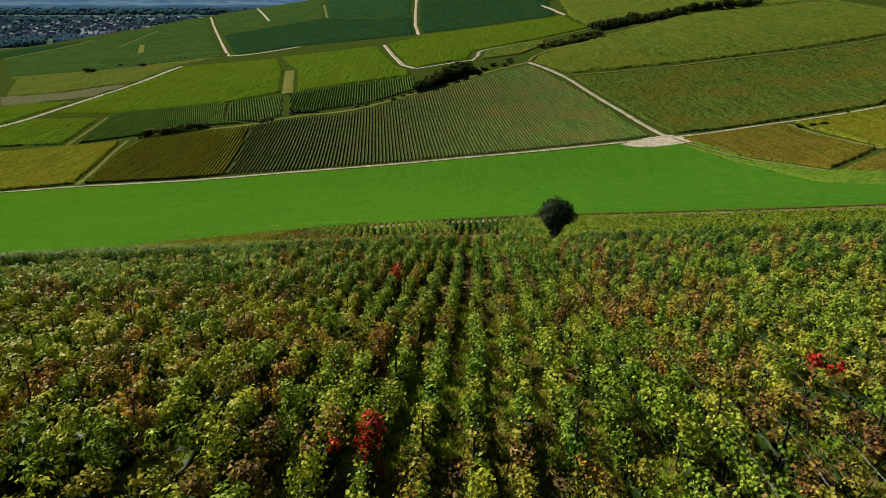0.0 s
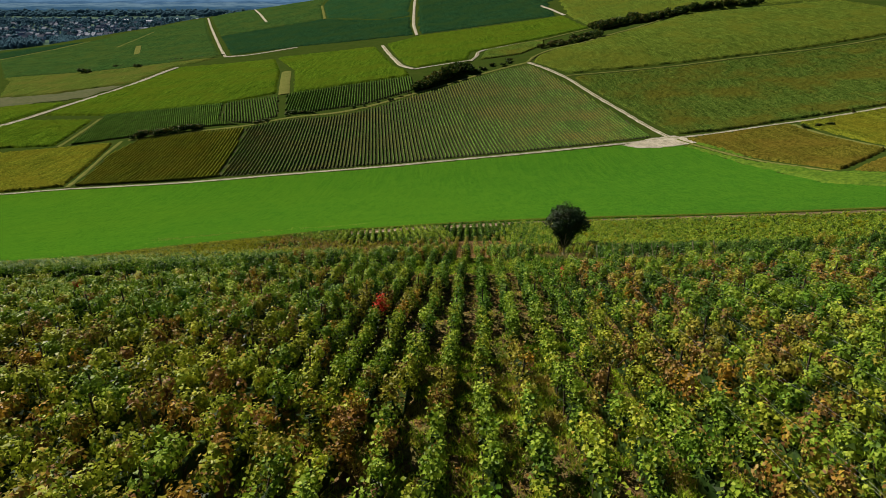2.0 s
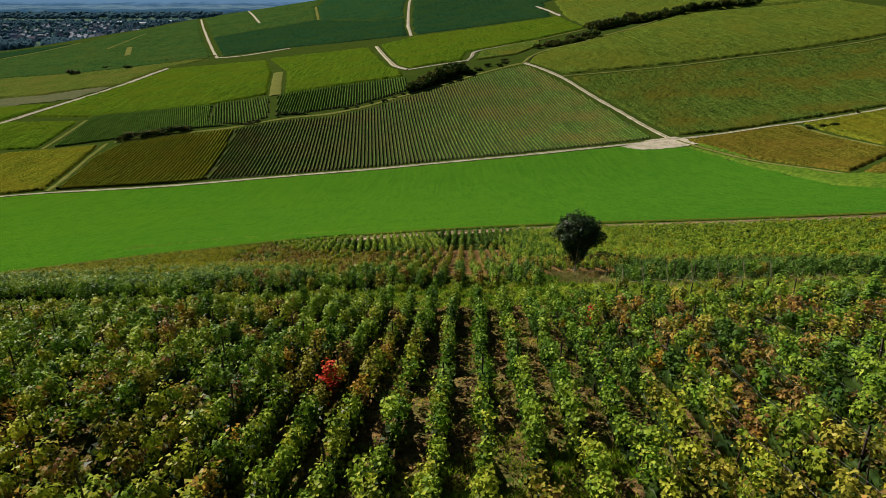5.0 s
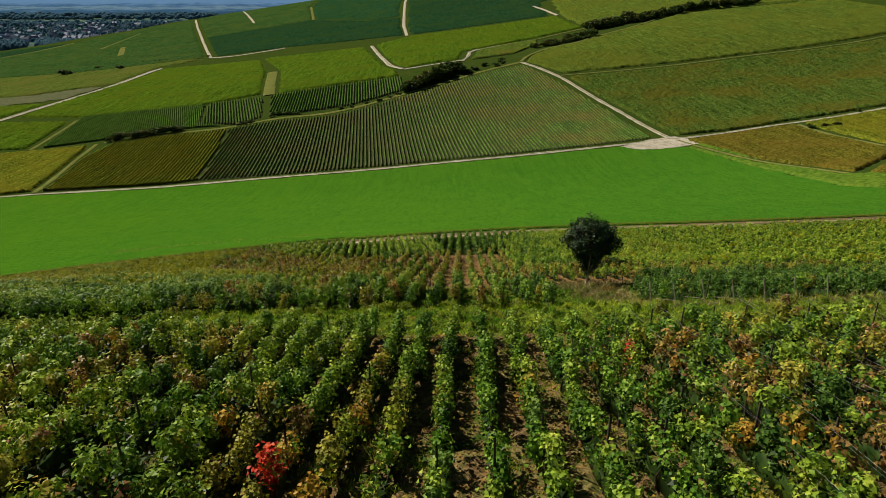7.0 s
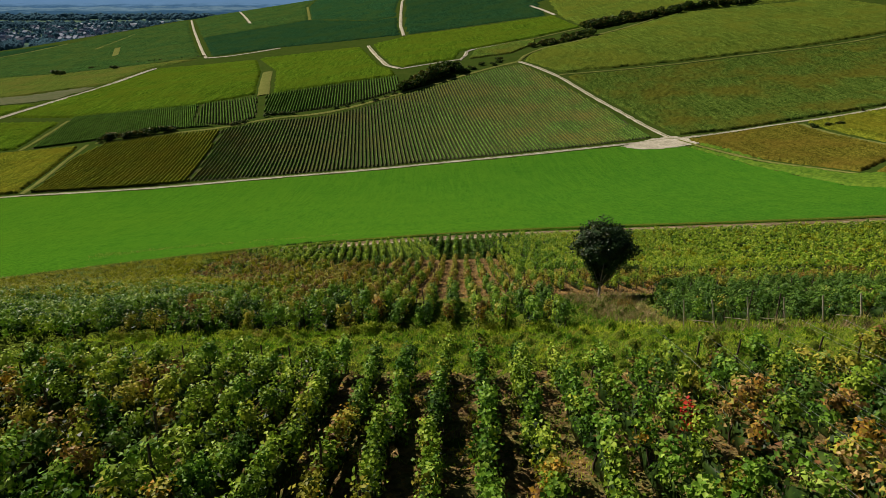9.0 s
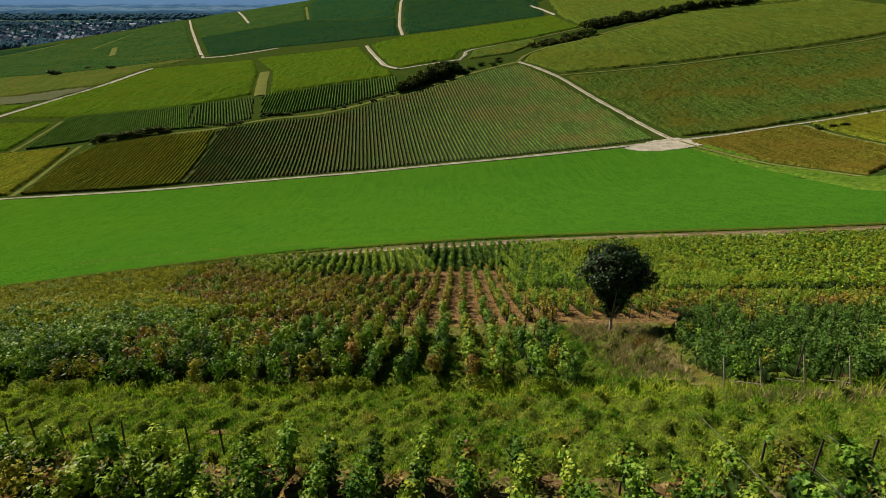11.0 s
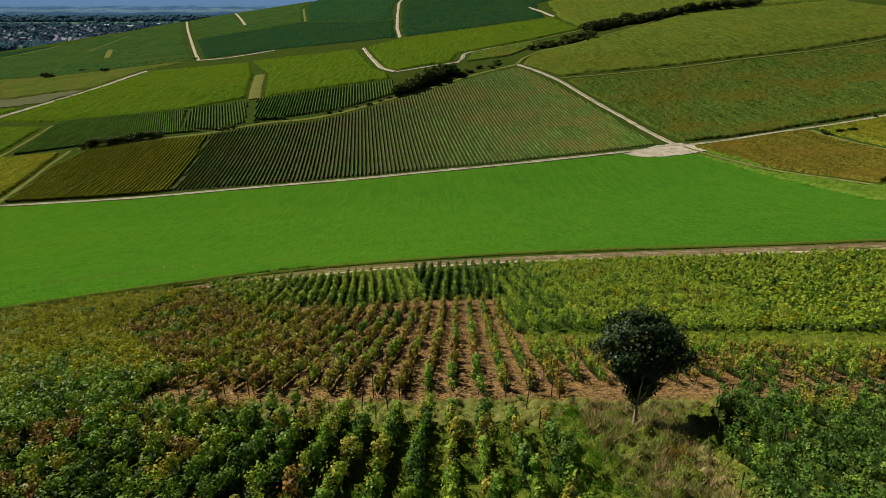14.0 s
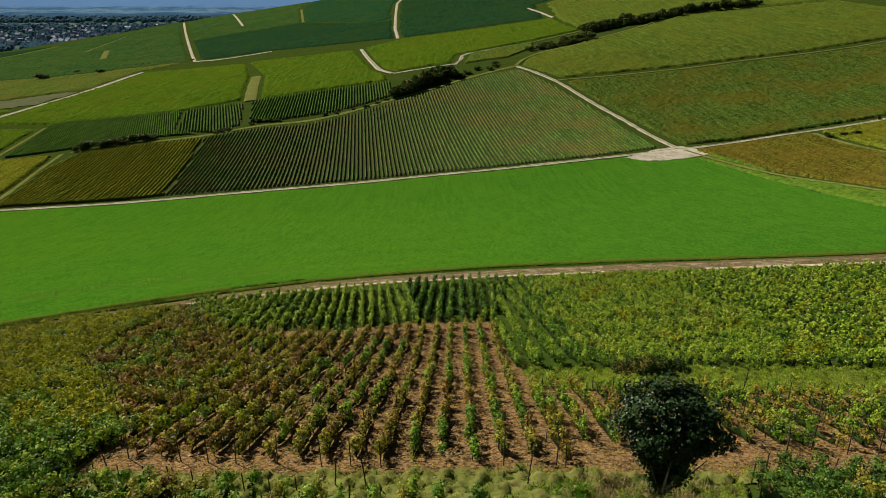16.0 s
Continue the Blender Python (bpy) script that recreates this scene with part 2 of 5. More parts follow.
def foliage(name, greens, turned, share=0.15, patch=0.8, gloss=0.42, clear=0.22, shine=0.05):
    """Leaves: each plant its own green, each leaf a little off it, and some plants turned to autumn colours."""
    m, t, b = material(name, gloss, shine)
    geo = t.nodes.new("ShaderNodeNewGeometry")
    island = geo.outputs["Random Per Island"]

    def sums(*terms):
        out = None
        for socket, factor, shift in terms:
            n = node(t, "ShaderNodeMath")
            n.operation = "MULTIPLY_ADD"
            n.inputs[1].default_value, n.inputs[2].default_value = factor, shift
            t.links.new(socket, n.inputs[0])
            if out is not None:
                t.links.new(out, n.inputs[2])
            out = n.outputs[0]
        return out

    plant, broad, hue = noise_at(t, patch, 2, 0.5), noise_at(t, patch * 0.12, 2, 0.5), noise_at(t, patch * 1.7, 1, 0.5)
    shoot = noise_at(t, patch * 5.0, 1, 0.5)
    green = ramp(t, sums((plant, 1.3, -1.0), (shoot, 1.25, 0.13), (island, 0.28, 0.0)), [(0.1 + 0.8 * k / (len(greens) - 1), c) for k, c in enumerate(greens)])
    old = ramp(t, sums((hue, 1.6, -0.55), (island, 0.5, 0.0)), [(k / (len(turned) - 1), c) for k, c in enumerate(turned)])
    level = 0.70 - 0.45 * share ** 0.6
    f = node(t, "ShaderNodeMapRange")
    f.inputs["From Min"].default_value, f.inputs["From Max"].default_value = level - 0.012, level + 0.012
    t.links.new(sums((hue, 0.62, -0.05), (broad, 0.38, 0.0), (island, 0.10, 0.0)), f.inputs["Value"])
    col = blend(t, f.outputs[0], green, old)
    t.links.new(col, b.inputs["Base Color"])
    if clear:
        tr = t.nodes.new("ShaderNodeBsdfTranslucent")
        lit = blend(t, 1.0, col, (0.92, 1.0, 0.60), "MULTIPLY")
        t.links.new(lit, tr.inputs["Color"])
        mix = t.nodes.new("ShaderNodeMixShader")
        mix.inputs[0].default_value = clear
        t.links.new(b.outputs[0], mix.inputs[1])
        t.links.new(tr.outputs[0], mix.inputs[2])
        t.links.new(mix.outputs[0], t.nodes["Material Output"].inputs["Surface"])
    return m


def canopy(name, dark, mid, light, tint=None):
    """Vine rows far off: leafy mottling, streaks along the rows, duller patches."""
    m, t, b = material(name, 0.9, 0.0)
    n1, n2, n3 = noise_at(t, 1.6, 6, 0.75), noise_at(t, 0.035, 5, 0.65), noise_at(t, 0.5, 3, 0.7, (1.0, 0.08, 1))
    col = ramp(t, n1, [(0.36, dark), (0.64, light), (0.5, mid)])
    col = blend(t, 1.0, col, ramp(t, n3, [(0.38, (0.72, 0.74, 0.72)), (0.62, (1.26, 1.24, 1.2))]), "MULTIPLY")
    if tint:
        col = blend(t, ramp(t, n2, [(0.44, (0, 0, 0)), (0.62, (0.75, 0.75, 0.75))]), col, tint)
        col = blend(t, 1.0, col, ramp(t, n1, [(0.40, (0.74, 0.74, 0.74)), (0.60, (1.2, 1.2, 1.2))]), "MULTIPLY")
    t.links.new(col, b.inputs["Base Color"])
    bump(t, b, n1, 0.9, 0.3)
    return m


def plain_wood(name, a, b_, scale=9.0):
    m, t, b = material(name, 0.85, 0.2)
    n = noise_at(t, scale, 5, 0.7, (1, 1, 0.15))
    t.links.new(ramp(t, n, [(0.3, a), (0.7, b_)]), b.inputs["Base Color"])
    bump(t, b, n, 0.4, 0.01)
    return m


M_GROUND = earth("ground_cover", [(0.35, (0.022, 0.050, 0.007)), (0.65, (0.045, 0.066, 0.012))], [(0.3, (0.016, 0.036, 0.005)), (0.7, (0.05, 0.082, 0.011))], 0.12, 1.5)
M_GRASS = earth("meadow_grass", [(0.38, (0.035, 0.080, 0.007)), (0.62, (0.095, 0.120, 0.014))], [(0.42, (0.016, 0.040, 0.004)), (0.58, (0.16, 0.21, 0.024))], 1.3, 14.0, 0.12, 0.6)
M_MARGIN = earth("weedy_margin", [(0.35, (0.035, 0.11, 0.010)), (0.65, (0.085, 0.155, 0.014))], [(0.4, (0.022, 0.07, 0.008)), (0.6, (0.13, 0.21, 0.018))], 0.15, 0.7, 0.25)
M_SOIL = earth("vineyard_soil", [(0.38, (0.050, 0.048, 0.015)), (0.62, (0.17, 0.106, 0.040))], [(0.42, (0.020, 0.016, 0.008)), (0.58, (0.35, 0.230, 0.095))], 0.8, 5.0, 0.16, 0.6)
M_MULCH = earth("aisle_soil", [(0.42, (0.145, 0.085, 0.036)), (0.56, (0.085, 0.120, 0.018))], [(0.42, (0.035, 0.032, 0.012)), (0.60, (0.24, 0.175, 0.070))], 0.9, 6.0, 0.14, 0.6)
M_TRACK = earth("dirt_track", [(0.42, (0.050, 0.062, 0.016)), (0.58, (0.13, 0.098, 0.042))], [(0.40, (0.035, 0.037, 0.012)), (0.60, (0.19, 0.15, 0.072))], 0.35, 2.2, 0.12)
M_RUT = earth("worn_rut", [(0.46, (0.085, 0.068, 0.028)), (0.58, (0.36, 0.31, 0.19))], [(0.42, (0.065, 0.052, 0.022)), (0.60, (0.38, 0.32, 0.20))], 0.4, 3.0, 0.08)
M_GRAVEL = earth("pale_gravel", [(0.40, (0.24, 0.19, 0.11)), (0.58, (0.56, 0.50, 0.36))], [(0.40, (0.16, 0.13, 0.07)), (0.60, (0.60, 0.54, 0.40))], 0.5, 3.0, 0.06)
M_CHALK = earth("chalk_track", [(0.38, (0.23, 0.226, 0.145)), (0.62, (0.48, 0.458, 0.335))], [(0.40, (0.13, 0.142, 0.075)), (0.60, (0.52, 0.50, 0.385))], 0.25, 1.6, 0.05)
M_VERGE = earth("grassy_track", [(0.35, (0.075, 0.110, 0.018)), (0.65, (0.150, 0.165, 0.040))], [(0.35, (0.055, 0.085, 0.014)), (0.65, (0.20, 0.20, 0.06))], 0.15, 1.2, 0.05)
M_FALLOW = earth("fallow_soil", [(0.35, (0.060, 0.088, 0.030)), (0.65, (0.110, 0.118, 0.058))], [(0.4, (0.055, 0.078, 0.028)), (0.6, (0.12, 0.125, 0.065))], 0.04, 0.4, 0.1)
M_POST = plain_wood("weathered_post", (0.035, 0.028, 0.02), (0.09, 0.07, 0.05))
M_PALE = plain_wood("pale_post", (0.30, 0.26, 0.19), (0.50, 0.45, 0.35))
M_BARK = plain_wood("tree_bark", (0.22, 0.18, 0.14), (0.42, 0.37, 0.30), 6.0)
M_STEM = plain_wood("vine_stem", (0.05, 0.035, 0.025), (0.12, 0.09, 0.06), 12.0)
M_WIRE, _t, _b = material("galvanised_wire", 0.35, 0.5)
_b.inputs["Metallic"].default_value, _b.inputs["Base Color"].default_value = 0.9, (0.45, 0.46, 0.46, 1)

AUTUMN = [(0.33, 0.30, 0.03), (0.31, 0.20, 0.03), (0.19, 0.12, 0.03), (0.37, 0.20, 0.03), (0.38, 0.33, 0.04)]
RUSSET = [(0.20, 0.12, 0.03), (0.30, 0.18, 0.03), (0.14, 0.07, 0.03)]
# leaf tones, from which each vine takes one
M_LEAF_DEEP = foliage("deep_green_vine_leaves", [(0.034, 0.100, 0.010), (0.090, 0.210, 0.016), (0.175, 0.315, 0.027), (0.33, 0.46, 0.07)], AUTUMN, 0.004)
M_LEAF_DARK = foliage("dark_green_vine_leaves", [(0.022, 0.064, 0.010), (0.055, 0.130, 0.016), (0.105, 0.205, 0.026), (0.23, 0.34, 0.07)], AUTUMN, 0.004, shine=0.05)
M_LEAF_GREEN = foliage("green_vine_leaves", [(0.062, 0.135, 0.011), (0.16, 0.27, 0.020), (0.28, 0.40, 0.032), (0.46, 0.54, 0.07)], AUTUMN, 0.01)
M_LEAF_LIME = foliage("yellow_green_vine_leaves", [(0.105, 0.165, 0.012), (0.25, 0.32, 0.022), (0.39, 0.44, 0.034), (0.51, 0.53, 0.065)], AUTUMN, 0.03)
M_LEAF_OLIVE = foliage("olive_vine_leaves", [(0.095, 0.115, 0.013), (0.23, 0.235, 0.025), (0.36, 0.34, 0.038), (0.47, 0.42, 0.07)], RUSSET, 0.10)
M_LEAF_ORANGE = foliage("orange_vine_leaves", [(0.15, 0.12, 0.012), (0.33, 0.20, 0.020), (0.48, 0.28, 0.030), (0.54, 0.44, 0.06)], RUSSET, 0.15)
M_LEAF_BROWN = foliage("dried_brown_vine_leaves", [(0.070, 0.046, 0.014), (0.185, 0.115, 0.030), (0.32, 0.21, 0.058), (0.46, 0.35, 0.13)], AUTUMN, 0.14)
M_LEAF_RED = foliage("red_vine_leaves", [(0.22, 0.010, 0.010), (0.42, 0.028, 0.016), (0.58, 0.070, 0.024), (0.62, 0.16, 0.05)], [(0.40, 0.12, 0.02), (0.3, 0.05, 0.02)], 0.08)
M_LEAF_FRESH = foliage("fresh_vine_leaves", [(0.085, 0.185, 0.013), (0.205, 0.34, 0.021), (0.34, 0.46, 0.034), (0.50, 0.57, 0.07)], AUTUMN, 0.03)
M_LEAF_GOLD = foliage("golden_green_vine_leaves", [(0.085, 0.110, 0.005), (0.205, 0.240, 0.007), (0.34, 0.365, 0.012), (0.46, 0.45, 0.03)], AUTUMN, 0.02, shine=0.02)
LEAF_TONES = [M_LEAF_DEEP, M_LEAF_GREEN, M_LEAF_LIME, M_LEAF_OLIVE, M_LEAF_ORANGE, M_LEAF_BROWN, M_LEAF_RED, M_LEAF_FRESH, M_LEAF_GOLD, M_LEAF_DARK]
DEEP, GREEN, LIME, OLIVE, ORANGE, BROWN, RED, FRESH, GOLD, DARK = range(10)
M_PATH = earth("mown_straw", [(0.40, (0.09, 0.13, 0.02)), (0.60, (0.27, 0.22, 0.09))], [(0.38, (0.06, 0.075, 0.02)), (0.62, (0.34, 0.28, 0.12))], 0.9, 6.0, 0.08)
# inner leaves and row core: near-black green paints the shade inside the vines
M_INNER_SHADE = foliage("inner_shade_leaves", [(0.010, 0.026, 0.005), (0.024, 0.050, 0.008), (0.050, 0.085, 0.013)], RUSSET, 0.03, clear=0.0)
M_TREE = foliage("tree_leaves", [(0.014, 0.038, 0.012), (0.028, 0.066, 0.018), (0.052, 0.10, 0.028)], [(0.03, 0.05, 0.01), (0.04, 0.06, 0.015)], 0.1, 0.8, 0.40, 0.12, 0.15)
M_SHRUB = foliage("shrub_leaves", [(0.022, 0.050, 0.012), (0.055, 0.100, 0.018), (0.11, 0.17, 0.03)], [(0.12, 0.13, 0.025), (0.15, 0.14, 0.03)], 0.15, 0.25, 0.6, 0.15)
M_BLADE = foliage("grass_blades", [(0.10, 0.23, 0.012), (0.27, 0.43, 0.022), (0.46, 0.56, 0.040), (0.60, 0.60, 0.08)], [(0.44, 0.40, 0.08), (0.36, 0.30, 0.06)], 0.08, 0.6, 0.6, 0.35)
M_BLADE_LUSH = foliage("lush_grass_blades", [(0.04, 0.16, 0.008), (0.07, 0.22, 0.010), (0.12, 0.27, 0.012)], [(0.2, 0.25, 0.02), (0.24, 0.25, 0.03)], 0.10, 0.6, 0.6, 0.3)
M_BLADE_GOLD = foliage("yellow_weed_blades", [(0.16, 0.24, 0.016), (0.27, 0.34, 0.024), (0.40, 0.42, 0.04)], [(0.38, 0.34, 0.05), (0.30, 0.26, 0.05)], 0.10, 0.6, 0.6, 0.3)
M_BLADE_STRAW = foliage("straw_blades", [(0.36, 0.34, 0.08), (0.42, 0.38, 0.11), (0.28, 0.30, 0.05)], [(0.40, 0.33, 0.12), (0.3, 0.24, 0.08)], 0.2, 0.6, 0.7, 0.2)
M_BLADE_DRY = foliage("dry_grass_blades", [(0.26, 0.18, 0.10), (0.10, 0.19, 0.02), (0.34, 0.25, 0.14), (0.15, 0.24, 0.03), (0.22, 0.15, 0.08)], [(0.26, 0.17, 0.09), (0.36, 0.29, 0.15)], 0.25, 1.2, 0.7, 0.2)
# blue haze painted into the next three canopies; the first also darkened for shade
M_FAR_SHADED = canopy("far_shaded_vines", (0.005, 0.027, 0.011), (0.011, 0.043, 0.015), (0.024, 0.064, 0.021), (0.019, 0.049, 0.012))
M_FAR_MID_HAZED = canopy("far_mid_hazed_vines", (0.011, 0.044, 0.011), (0.024, 0.068, 0.015), (0.050, 0.096, 0.021), (0.046, 0.080, 0.014))
M_FAR_HAZED = canopy("far_hazed_vines", (0.006, 0.035, 0.013), (0.013, 0.053, 0.018), (0.028, 0.077, 0.025), (0.023, 0.059, 0.014))
M_FAR_MAIN = canopy("far_striped_vines", (0.024, 0.068, 0.012), (0.052, 0.115, 0.018), (0.11, 0.180, 0.030), (0.120, 0.105, 0.024))
M_FAR_ROWS = canopy("far_open_rows", (0.022, 0.066, 0.010), (0.046, 0.105, 0.015), (0.090, 0.155, 0.026))
M_FAR_OLIVE = canopy("far_olive_vines", (0.042, 0.068, 0.006), (0.088, 0.115, 0.009), (0.155, 0.17, 0.015), (0.115, 0.115, 0.009))
M_FAR_DULL = canopy("far_dull_vines", (0.032, 0.066, 0.010), (0.062, 0.102, 0.015), (0.105, 0.140, 0.022), (0.092, 0.104, 0.018))
M_FAR_RIGHT = canopy("far_right_vines", (0.018, 0.050, 0.007), (0.046, 0.088, 0.012), (0.100, 0.142, 0.022), (0.082, 0.084, 0.010))
M_FAR_GREEN = canopy("far_green_vines", (0.021, 0.064, 0.004), (0.048, 0.103, 0.006), (0.094, 0.145, 0.009), (0.064, 0.103, 0.006))
M_FAR_BRIGHT = canopy("far_bright_vines", (0.030, 0.068, 0.008), (0.066, 0.112, 0.013), (0.12, 0.16, 0.022), (0.09, 0.115, 0.012))
M_FAR_BROWN = canopy("far_brown_vines", (0.040, 0.050, 0.006), (0.085, 0.088, 0.010), (0.135, 0.125, 0.018), (0.11, 0.09, 0.012))
# weedy soil under far rows, its colour darkened for the shaded aisles
M_AISLE_SHADE_SOIL = earth("shade_dark_weedy_soil", [(0.35, (0.036, 0.054, 0.018)), (0.65, (0.066, 0.070, 0.030))], [(0.3, (0.028, 0.042, 0.014)), (0.7, (0.078, 0.086, 0.038))], 0.1, 1.0, 0.05)

# the sown field: short green crop with faint drilling lines
M_FIELD, _t, _b = material("green_crop", 0.9, 0.0)
_n1, _n2, _n3 = noise_at(_t, 0.012, 3, 0.5), noise_at(_t, 2.5, 6, 0.75), noise_at(_t, 0.9, 4, 0.7, (1.0, 0.04, 1))
_c = blend(_t, ramp(_t, _n1, [(0.35, (0, 0, 0)), (0.65, (1, 1, 1))]), (0.024, 0.126, 0.007), (0.048, 0.149, 0.005))
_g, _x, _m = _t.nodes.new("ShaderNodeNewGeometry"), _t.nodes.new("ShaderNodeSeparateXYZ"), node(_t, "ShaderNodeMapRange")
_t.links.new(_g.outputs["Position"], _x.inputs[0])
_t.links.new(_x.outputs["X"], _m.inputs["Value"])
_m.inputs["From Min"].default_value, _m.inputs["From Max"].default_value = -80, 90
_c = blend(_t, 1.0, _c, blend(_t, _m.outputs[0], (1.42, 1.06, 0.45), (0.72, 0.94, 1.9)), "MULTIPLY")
_n4 = noise_at(_t, 0.12, 5, 0.7)
_c = blend(_t, 0.35, _c, ramp(_t, _n4, [(0.38, (0.014, 0.085, 0.006)), (0.62, (0.070, 0.168, 0.007))]))
_c = blend(_t, 0.6, _c, ramp(_t, _n2, [(0.43, (0.016, 0.076, 0.007)), (0.57, (0.071, 0.213, 0.011))]))
_c = blend(_t, 0.17, _c, ramp(_t, _n3, [(0.42, (0.016, 0.088, 0.006)), (0.58, (0.070, 0.168, 0.010))]))
_t.links.new(_c, _b.inputs["Base Color"])
bump(_t, _b, _n2, 0.9, 0.25)

# ---------------------------------------------------------------- ground
def make_ground():
    v = np.concatenate([np.linspace(np.log(20), np.log(60 + 130), 150), np.linspace(np.log(191), np.log(5200), 130)])
    u = np.linspace(-1.7, 1.7, 230)
    Y = np.exp(v)[:, None] - 60 + 0 * u[None]
    X = u[None] * (np.maximum(Y, -45) + 70)
    z = soil(X, Y) - 0.02
    idx = np.arange(X.size).reshape(X.shape)
    f = np.stack([idx[:-1, :-1].ravel(), idx[:-1, 1:].ravel(), idx[1:, 1:].ravel(), idx[1:, :-1].ravel()], 1)
    me = smooth(mesh_np("ground", np.stack([X, Y, z], -1).reshape(-1, 3), f))
    thing("ground", me, M_GROUND, "grassy earth of the valley and its slopes", "ground", kind="structure")


make_ground()

FIELD = [(-330, 30), (-66, 66), (-60, 84), (-56.5, 93), (-52, 101), (-46, 108.5), (-40, 114.5), (-34, 119.5), (-26, 124.5), (-14, 130.5), (-2, 133.5), (16, 136), (35, 136), (52, 134.5), (76, 133.5), (110, 134), (190, 134),
         (130, 150), (110, 180), (112, 216), (108, 248), (103, 267), (97, 277), (80, 276), (67, 274.5), (29, 266.5), (-20, 259.5), (-68, 256.5), (-104, 252.5), (-153, 250.5), (-180, 244), (-330, 225)]
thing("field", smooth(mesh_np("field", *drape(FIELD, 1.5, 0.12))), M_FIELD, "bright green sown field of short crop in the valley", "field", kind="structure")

# a low bank between track and field
EDGE = [(x, y) for x, y in FIELD[1:16]]
thing("bank", smooth(mesh_np("bank", *ribbon([(x, y - 0.8) for x, y in EDGE], 1.8, 0.42, 0.5))), M_GRASS, "low grassy bank along the dirt track", "bank", kind="structure")
# second bank on the left, raised so the camera sees it over the vines
thing("bank", smooth(mesh_np("bank", *ribbon([(x, y - 0.2) for x, y in EDGE if x < -24], 2.2, 0.72, 0.5))), M_GRASS, "weedy bank raised to show above the vines from the camera", "bank", kind="structure")

# rough pale grass along the field's right edge and the crossing of the tracks
thing("pavement", smooth(mesh_np("crossing", *drape([(78, 276), (83, 270), (90, 268.5), (101, 270), (112, 274), (104, 287), (93, 285)], 0.8, 0.22))), M_CHALK,
      "pale bare chalk where the tracks meet", "track crossing", kind="structure")

ROADS = [
    ("chalk", 2.4, [(-330, 228), (-180, 246.5), (-153, 253), (-104, 255), (-68, 259), (-20, 262), (29, 269), (67, 277), (80, 279.5), (101, 284)]),
    ("chalk", 2.2, [(100, 283), (127, 287), (144, 291), (158, 292), (188, 296), (207, 300), (260, 310)]),
    ("chalk", 2.6, [(101, 286), (93, 332), (85, 362), (76, 398), (65, 425), (57, 440)]),
    ("verge", 4.0, [(57, 440), (65, 459), (82, 480), (102, 489), (118, 506), (157, 537), (189, 568), (204, 578)]),
    ("verge", 4.5, [(57, 440), (43, 433), (24, 420), (6, 405), (-18, 388), (-34, 375), (-47, 367), (-59, 362), (-79, 363), (-91, 360), (-100, 355), (-108, 352), (-130, 350), (-167, 341)]),
    ("chalk", 2.8, [(20, 460), (26, 481), (27, 503), (33, 507), (60, 521)]),
    ("verge", 3.6, [(60, 521), (79, 526), (99, 543), (123, 558)]),
    ("chalk", 3.2, [(-54, 613), (-40, 530), (-29, 471), (-19, 452)]),
    ("chalk", 3.0, [(-19, 452), (0, 459), (20, 465)]),
    ("chalk", 5.2, [(-300, 365), (-273, 390), (-264, 410), (-253, 453), (-246, 491), (-245, 527), (-248, 593), (-247, 617)]),
    ("chalk", 3.2, [(-435, 1261), (-352, 1029), (-291, 864), (-238, 722), (-216, 665)]),
    ("chalk", 5.0, [(-216, 665), (-193, 658), (-167, 667), (-146, 676)]),
    ("chalk", 4.0, [(-251, 970), (-320, 1186), (-375, 1360)]),
    ("chalk", 3.4, [(-24, 656), (-30, 727), (-34, 836), (-37, 952), (-28, 1046), (-4, 1131), (30, 1250)]),
    ("chalk", 3.4, [(108, 740), (119, 657)]),
    ("verge", 3.0, [(-153, 255), (-166, 312), (-170, 339)]),
    ("verge", 3.0, [(-202, 335), (-208, 394)]),
    ("verge", 2.4, [(76, 403), (110, 404), (150, 407), (183, 412), (226, 416), (257, 421), (287, 430)]),
    ("verge", 2.6, [(103, 281), (110, 260), (116, 237), (123, 218), (125, 201)]),
    ("verge", 9.0, [(-591, 879), (-563, 964), (-553, 1050)]),
    ("verge", 7.0, [(-118, 504), (-100, 415)]),
    ("verge", 5.0, [(-432, 882), (-464, 1086)]),
    ("verge", 7.0, [(-356, 777), (-398, 877)]),
    ("verge", 5.0, [(-192, 1095), (-155, 900)]),
    ("verge", 3.0, [(157, 288), (158, 268), (163, 230)]),
]
for kind_, width_, way_ in ROADS:
    far_ = max(p[1] for p in way_)
    width_ *= 0.95 if kind_ == "chalk" else (0.68 if width_ < 7 else 1.0)
    v_, f_ = ribbon(way_, width_, 0.25 if far_ < 500 else 0.5, 4.0)
    road_ = thing("road", smooth(mesh_np("road", v_, f_)), M_CHALK if kind_ == "chalk" else M_VERGE,
                  "pale chalk farm track between vineyards" if kind_ == "chalk" else "grassy farm track between vineyard plots", "farm track", kind="structure")
    if kind_ == "chalk" and far_ < 700 and width_ < 5:
        part("middle", smooth(mesh_np("middle", *ribbon(way_, width_ * 0.22, 0.31 if far_ < 500 else 0.56, 3.0))), M_VERGE, road_, "grass growing between the wheel tracks")

# the dirt track along the foot of the near slope: brown earth, worn ruts, pale gravel
LOW_TRACK = [(-64, 68), (-58.6, 82), (-55, 91), (-50.4, 98.6), (-44.6, 105.6), (-38, 111.8), (-29.5, 118), (-15, 124.2), (-2, 126.9), (15, 127.8), (32, 128.6), (49, 128.8), (71, 128.5), (110, 128.5)]
v_, f_ = ribbon([q for q in LOW_TRACK if q[0] < -20], 3.0, 0.06, 1.2)
thing("road", smooth(mesh_np("field_path", v_, f_)), M_TRACK, "narrow brown strip between the vines and the green field", "farm track", kind="structure")
